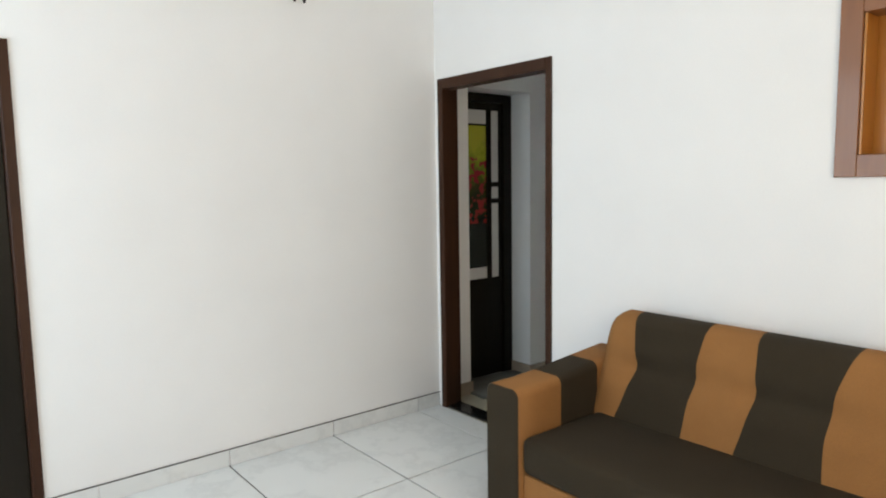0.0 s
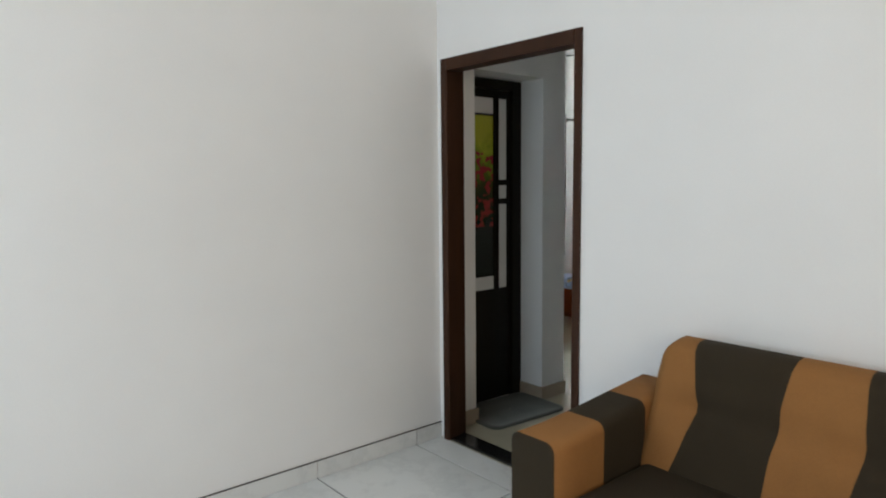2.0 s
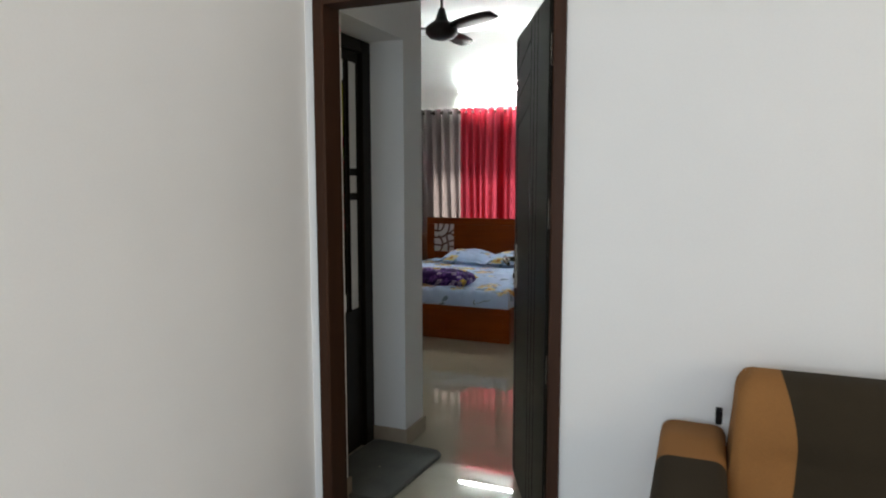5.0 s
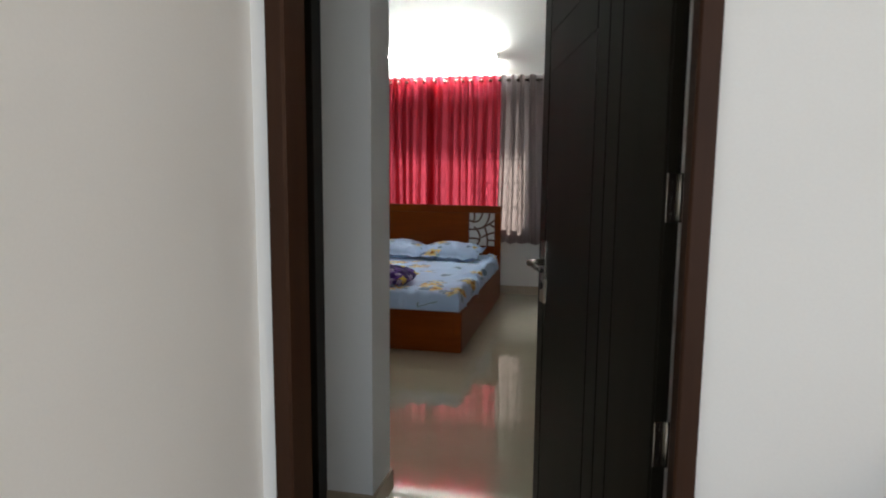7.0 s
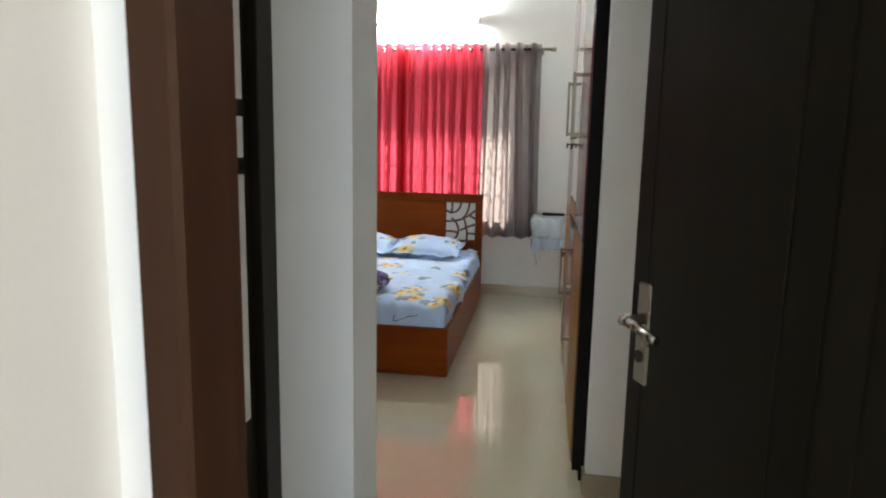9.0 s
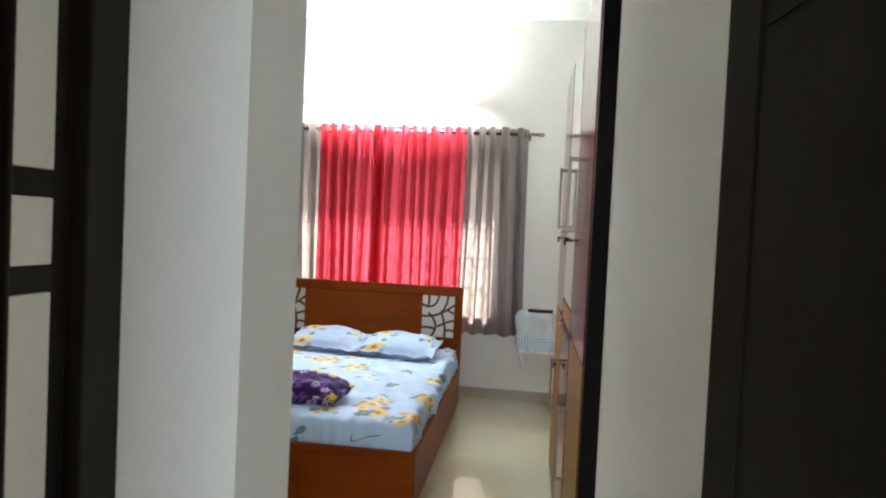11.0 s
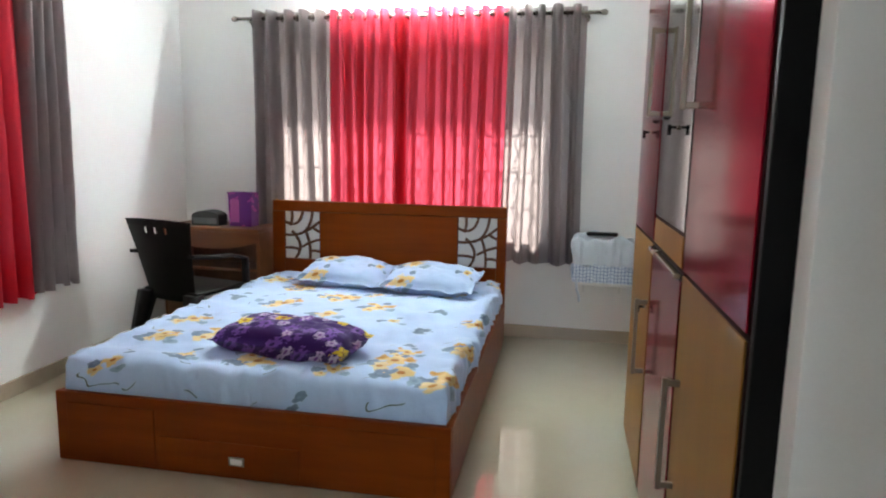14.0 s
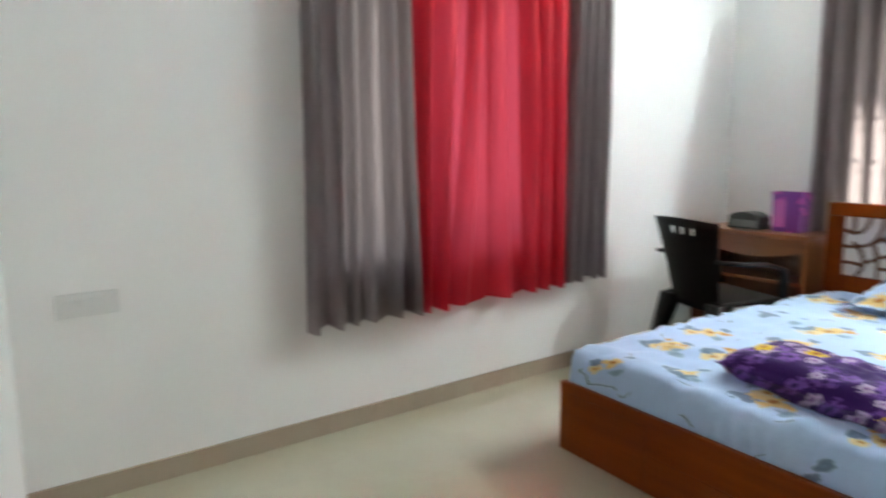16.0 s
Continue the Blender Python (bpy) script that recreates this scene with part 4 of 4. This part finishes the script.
def ward_door(y0, y1, z0, z1, fields):
    d = part("door", rounded(0.001, 0.0205, y0 + 0.008, y1 - 0.008, z0 + 0.005, z1 - 0.005, 0.0015), M_EDGE, ward, "dark maroon edged door")
    for a, b, mat, lab in fields:
        part("door_face", rounded(-0.004, 0.0, y0 + 0.015, y1 - 0.015, a + 0.007, b - 0.004, 0.0012), mat, d, lab)
    return d


def bar_handle(d, y, z0, z1):
    bm = bmesh.new()
    box(bm, -0.047, -0.034, y - 0.0075, y + 0.0075, z0, z1)
    for z in (z0 + 0.004, z1 - 0.020):
        box(bm, -0.035, -0.003, y - 0.0065, y + 0.0065, z, z + 0.016)
    bmesh.ops.bevel(bm, geom=list(bm.edges), offset=0.0015, segments=1, affect="EDGES")
    part("handle", bm, M_BRONZE, d, "dull bronze bar handle")


def key_lock(d, y, z):
    bm = bmesh.new()
    rod(bm, (-0.003, y, z), (-0.010, y, z), 0.007, 14)
    lock = part("lock", bm, M_STEEL, d)
    bm = bmesh.new()
    rod(bm, (-0.010, y, z), (-0.026, y, z), 0.004, 8)
    box(bm, -0.034, -0.024, y - 0.003, y + 0.003, z - 0.022, z + 0.007)
    part("key", bm, M_BLACK, lock, "dark key left in the lock")


MAR, OAK = "glossy maroon laminate", "golden oak laminate"
ZS = 0.99
up_c = ward_door(edges_y[0], edges_y[1], ZS, WZ1 - 0.01, [(ZS, WZ1 - 0.01, M_MAROON, MAR)])
up_b = ward_door(edges_y[1], edges_y[2], ZS, WZ1 - 0.01, [(ZS, 1.083, M_GOLD, OAK), (1.085, WZ1 - 0.01, M_MIRROR, "mirror panel")])
up_a = ward_door(edges_y[2], edges_y[3], ZS, WZ1 - 0.01, [(ZS, WZ1 - 0.01, M_MAROON, MAR)])
lo_c = ward_door(edges_y[0], edges_y[1], WZ0 + 0.01, ZS - 0.002, [(WZ0 + 0.01, ZS - 0.002, M_GOLD, OAK)])
lo_b = ward_door(edges_y[1], edges_y[2], WZ0 + 0.01, ZS - 0.002, [(WZ0 + 0.01, ZS - 0.024, M_MAROON, MAR)])
part("pull_lip", rounded(-0.022, 0.0, edges_y[1] + 0.02, edges_y[2] - 0.02, ZS - 0.022, ZS - 0.008, 0.002), M_STEEL, lo_b, "steel lip pull")
lo_a = ward_door(edges_y[2], edges_y[3], WZ0 + 0.01, ZS - 0.002, [(WZ0 + 0.01, ZS - 0.002, M_GOLD, OAK)])
bar_handle(up_c, edges_y[1] - 0.055, 1.40, 1.70)
bar_handle(up_a, edges_y[2] + 0.06, 1.42, 1.72)
bar_handle(lo_c, edges_y[1] - 0.085, 0.43, 0.73)
bar_handle(lo_a, edges_y[2] + 0.05, 0.50, 0.78)
key_lock(up_a, edges_y[2] + 0.26, 1.375)
key_lock(up_b, edges_y[2] - 0.36, 1.37)
key_lock(lo_a, edges_y[2] + 0.10, 0.74)
for d, y in ((up_a, edges_y[2] + 0.16), (up_b, edges_y[2] - 0.10)):
    bm = bmesh.new()
    rod(bm, (-0.012, y - 0.03, 1.41), (-0.012, y + 0.03, 1.41), 0.003, 10)
    rod(bm, (-0.003, y, 1.41), (-0.013, y, 1.41), 0.006, 10)
    part("latch", bm, M_DARKMETAL, d)


# ---- tube light ----
tube = thing("tube_light", pose(-0.86, 5.405, 2.44), "lit fluorescent tube on a white batten above the curtains", "tube light")
part("batten", rounded(-0.62, 0.62, -0.045, 0.0, -0.022, 0.022, 0.006), M_WHITE, tube)
bm = bmesh.new()
rod(bm, (-0.59, -0.073, 0.0), (0.59, -0.073, 0.0), 0.016, 16)
part("tube", bm, M_TUBE, tube, "glowing white tube")
for s in (-1, 1):
    part("end_cap", rounded(min(s * 0.592, s * 0.62), max(s * 0.592, s * 0.62), -0.097, -0.046, -0.024, 0.024, 0.004), M_WHITE, tube)
bm = bmesh.new()
prism(bm, [(-0.05, -0.05), (0.05, -0.05), (0.03, 0.0), (-0.03, 0.0)], 0.115, 0.155)
part("hood", bm, plain("grey_plastic", (0.35, 0.36, 0.36), 0.5), tube, "grey bracket above the batten")

# ---- ceiling fan ----
fan = thing("ceiling_fan", pose(-0.61, 2.71, BED_H), "dark brown three-blade ceiling fan at rest", "fan")
bm = bmesh.new()
lathe(bm, [(0.02, -0.10), (0.065, -0.07), (0.06, -0.01), (0.05, 0.0)], (0, 0, 0))
part("canopy", bm, M_DARKMETAL, fan)
bm = bmesh.new()
rod(bm, (0, 0, -0.45), (0, 0, -0.08), 0.011)
part("down_rod", bm, M_DARKMETAL, fan)
bm = bmesh.new()
lathe(bm, [(0.03, -0.67), (0.09, -0.655), (0.125, -0.62), (0.125, -0.575), (0.09, -0.545), (0.05, -0.52), (0.022, -0.43)], (0, 0, 0), 28)
part("motor", bm, M_DARKMETAL, fan)
for k in range(3):
    bm = bmesh.new()
    rows = []
    for i in range(9):
        s = i / 8
        r = 0.15 + 0.45 * s
        w = 0.05 + 0.03 * math.sin(math.pi * min(1, s * 1.15) * 0.8)
        if s == 1:
            w *= 0.6
        rows.append([(r, -w, -0.004 + 0.012), (r, w, -0.004 - 0.012), (r, w, 0.001 - 0.012), (r, -w, 0.001 + 0.012)])
    vs = grid_mesh(bm, rows, True)
    bm.faces.new(vs[0])
    bm.faces.new(vs[-1])
    box(bm, 0.10, 0.19, -0.02, 0.02, -0.006, 0.002)
    part("blade", bm, M_DARKMETAL, fan, at=pose(0, 0, -0.585, 0, 0, 90 + 120 * k))


# ---- desk and what stands on it ----
DZ = 0.738
desk = thing("desk", pose(-2.20, 5.19, 0), "small brown wooden desk in the corner", "desk")
part("desktop", rounded(-0.38, 0.365, -0.20, 0.20, DZ - 0.028, DZ, 0.004), M_DESK, desk)
part("side_panel", rounded(0.335, 0.36, -0.185, 0.19, 0.0, DZ - 0.029, 0.003), M_DESK, desk)
part("side_panel", rounded(-0.375, -0.350, -0.185, 0.19, 0.0, DZ - 0.029, 0.003), M_DESK, desk)
bm = bmesh.new()
sag = [(-0.349 + 0.683 * q / 12, DZ - 0.10 - 0.055 * math.sin(math.pi * q / 12)) for q in range(13)]
rows = [[(x, y, z) for x, z in sag + [(0.334, DZ - 0.03), (-0.349, DZ - 0.03)]] for y in (-0.17, -0.15)]
vs = grid_mesh(bm, rows, True)
bm.faces.new(vs[0])
bm.faces.new(vs[1])
for f in bm.faces:
    f.smooth = False
part("apron", bm, M_DESK, desk, "apron with a sagging curved lower edge")
part("back_panel", rounded(-0.349, 0.334, 0.16, 0.178, 0.25, DZ - 0.03, 0.003), M_BED_DARK, desk)
part("shelf", rounded(-0.349, 0.334, -0.10, 0.155, 0.42, 0.44, 0.003), M_DESK, desk)
radio = thing("radio", pose(-2.29, 5.15, DZ), "small dark grey radio on the desk", "radio")
bm = bmesh.new()
arch = [(0.105, 0.0), (0.105, 0.055)] + [(0.105 * math.cos(math.pi * q / 12), 0.062 + 0.043 * math.sin(math.pi * q / 12)) for q in range(1, 12)] + [(-0.105, 0.055), (-0.105, 0.0)]
rows = [[(x, y, z) for x, z in arch] for y in (-0.06, 0.06)]
vs = grid_mesh(bm, rows, True)
bm.faces.new(vs[0])
bm.faces.new(vs[1])
for f in bm.faces:
    f.smooth = False
part("body", bm, plain("grey_green_plastic", (0.045, 0.052, 0.048), 0.4), radio, "arched grey-green casing")
part("front_grille", rounded(-0.09, 0.09, -0.067, -0.0615, 0.012, 0.055, 0.002), plain("grey_mesh", (0.16, 0.17, 0.17), 0.5, vary=0.3, fine=300), radio)
gift = thing("gift_bag", pose(-2.032, 5.17, DZ), "purple and pink printed gift bag standing on the desk", "bag")
bm = bmesh.new()
grid_mesh(bm, [[(sx * w + dx, sy * d, z) for sx, sy in ((-1, -1), (1, -1), (1, 1), (-1, 1))] for w, d, z, dx in ((0.083, 0.055, 0.0, 0), (0.086, 0.058, 0.12, 0), (0.090, 0.052, 0.222, -0.002), (0.097, 0.050, 0.238, -0.006), (0.093, 0.046, 0.236, -0.006), (0.082, 0.050, 0.15, 0))], True)
bm.faces.new([v for v in bm.verts if v.co.z == 0.0])
for f in bm.faces:
    f.smooth = False
part("bag", bm, M_GIFT, gift)
part("label_strip", rounded(-0.07, -0.005, -0.0625, -0.0592, 0.03, 0.19, 0.001), plain("pink_print", (0.50, 0.10, 0.36), 0.4), gift)


# ---- plastic chair ----
chair = thing("plastic_chair", pose(-2.055, 4.55, 0, 0, 0, -14), "dark brown moulded plastic armchair at the desk", "chair")
bm = rounded(-0.22, 0.22, -0.20, 0.22, 0.405, 0.435, 0.014, 3)
part("seat", bm, M_PLASTIC, chair, smooth=True)
bm = bmesh.new()
# back shell with three slots below its top edge
cols, rws = 33, 14
pts = []
for i in range(rws):
    v = i / (rws - 1)
    row = []
    for j in range(cols):
        u = -1 + 2 * j / (cols - 1)
        half = 0.185 + 0.075 * v ** 1.3
        row.append((u * half, -0.205 - 0.10 * v + 0.035 * u * u, 0.37 + 0.49 * v + (0.012 * (1 - u * u) if v == 1 else 0)))
    pts.append(row)
vs = [[bm.verts.new(p) for p in r] for r in pts]
for i in range(rws - 1):
    for j in range(cols - 1):
        if i == 11 and j in (11, 16, 21):
            continue
        bm.faces.new((vs[i][j], vs[i][j + 1], vs[i + 1][j + 1], vs[i + 1][j])).smooth = True
bmesh.ops.solidify(bm, geom=list(bm.faces), thickness=0.012)
part("backrest", bm, M_PLASTIC, chair)
for s in (-1, 1):
    bm = bmesh.new()
    path = [(s * 0.235, -0.25, 0.66), (s * 0.262, -0.10, 0.645), (s * 0.268, 0.05, 0.635), (s * 0.258, 0.17, 0.60), (s * 0.238, 0.20, 0.44)]
    rings = []
    for k, p in enumerate(path):
        w, t = (0.024, 0.010)
        d = (Vector(path[min(k + 1, 4)]) - Vector(path[max(k - 1, 0)])).normalized()
        side = Vector((1, 0, 0))
        up = d.cross(side).normalized()
        c = Vector(p)
        rings.append([tuple(c + side * a * w + up * b * t) for a, b in ((-1, -1), (1, -1), (1, 1), (-1, 1))])
    vs = grid_mesh(bm, rings, True)
    bm.faces.new(vs[0])
    bm.faces.new(vs[-1])
    part("armrest", bm, M_PLASTIC, chair)
    for y0, y1 in ((-0.19, -0.28), (0.19, 0.235)):
        bm = bmesh.new()
        rings = []
        for z, k in ((0.42, 0.0), (0.2, 0.55), (0.0, 1.0)):
            x, y, w = s * (0.185 + 0.055 * k), y0 + (y1 - y0) * k, 0.044 - 0.018 * k
            rings.append([(x - w, y - w, z), (x + w, y - w, z), (x + w, y + w, z), (x - w, y + w, z)])
        vs = grid_mesh(bm, rings, True)
        bm.faces.new(vs[0])
        bm.faces.new(vs[-1])
        part("leg", bm, M_PLASTIC, chair)

# ---- folded linen on a wall shelf ----
shelf = thing("wall_shelf", pose(0.48, 5.405, 0.44), "small wall shelf under folded linen", "shelf")
part("board", rounded(-0.19, 0.19, -0.24, 0.0, 0.0, 0.02, 0.003), M_WHITE, shelf)
for x in (-0.12, 0.12):
    bm = bmesh.new()
    box(bm, x - 0.008, x + 0.008, -0.16, 0.0, -0.015, 0.0)
    box(bm, x - 0.008, x + 0.008, -0.012, 0.0, -0.09, -0.015)
    part("bracket", bm, M_WHITE, shelf)
z = 0.4605
for k, (t, dx, mat, lab) in enumerate(((0.12, 0.0, M_CHECK, "folded white linen checked with thin blue lines"), (0.175, 0.004, M_LINEN, "crumpled bundle of pale blue white linen"))):
    bm = pad(0.185 - 0.006 * k, 0.115, t, 0.032, 5.0 + k, 40, 26, 0.022)
    solid("folded_linen", bm, mat, lab, "linen", pose(0.475 + dx, 5.28, z), True, "stack of folded linen")
    z += t - 0.004
solid("remote_case", rounded(-0.10, 0.10, -0.03, 0.03, 0.0, 0.022, 0.008, 3), M_PLASTIC, "flat black case lying on the linen", "case", pose(0.46, 5.265, z + 0.012))

bm = bmesh.new()
pts = [(0.0, 0.0, 0.0), (-0.012, -0.004, -0.04), (-0.008, -0.002, -0.09), (0.008, 0.0, -0.13), (0.012, 0.001, -0.17)]
grid_mesh(bm, [[(x - 0.008, y, z), (x + 0.008, y - 0.002, z), (x + 0.008, y, z), (x - 0.008, y + 0.002, z)] for x, y, z in pts], True)
solid("cloth_strap", bm, M_LINEN, "thin pale strap hanging from the folded linen", "strap", pose(0.318, 5.163, 0.500))

# ---- switch plate ----
plate = thing("switch_plate", LEFT @ pose(0.325, 0, 0.725), "white wall socket and switch plate", "switch")
part("plate", rounded(-0.10, 0.10, -0.010, 0.0, -0.043, 0.043, 0.004), M_WHITE, plate)
for x in (-0.06, -0.02, 0.02):
    part("rocker", rounded(x - 0.014, x + 0.014, -0.0145, -0.0102, -0.024, 0.024, 0.002), M_WHITE, plate)
part("socket_face", rounded(0.046, 0.088, -0.0125, -0.0102, -0.026, 0.026, 0.002), M_WHITE, plate)

# ---- hall floor and skirting tiles, last ----
TY, TX = 0.613, 1.22
ys = [-0.183 - TY * k for k in range(-1, 8)]
xs = [0.696 + TX * k for k in range(-1, 4)]
for i in range(len(ys) - 1):
    for j in range(len(xs) - 1):
        x0, x1 = max(-0.04, xs[j]), min(4.30, xs[j + 1])
        y1, y0 = min(-0.002, ys[i]), max(-4.2, ys[i + 1])
        if x1 - x0 < 0.02 or y1 - y0 < 0.02:
            continue
        part("tile", rounded(x0 + 0.0042, x1 - 0.0042, y0 + 0.0042, y1 - 0.0042, -0.0055, 0.0, 0.0008, 1), M_TILE, hall_floor)
west_skirt = tagged(thing("baseboard_hall", pose(0, 0, 0), "white marble skirting tiles with grey joints", "baseboard"), kind="structure")
for i in range(len(ys) - 1):
    y1, y0 = min(-0.002, ys[i]), max(-2.233, ys[i + 1])
    if y1 - y0 > 0.02:
        part("skirting_tile", rounded(-0.040, -0.031, y0 + 0.0030, y1 - 0.0030, 0.001, 0.085, 0.0008, 1), M_TILE, west_skirt)
for a, b in ((0.935, 1.92), (1.92, 3.14), (3.14, 4.30)):
    part("skirting_tile", rounded(a + 0.002, b - 0.002, -0.009, -0.0005, 0.001, 0.085, 0.0008, 1), M_TILE, west_skirt)
bm = bmesh.new()
box(bm, -0.040, -0.0325, -2.233, -0.001, 0.0852, 0.0892)
part("joint", bm, M_GROUT, west_skirt)
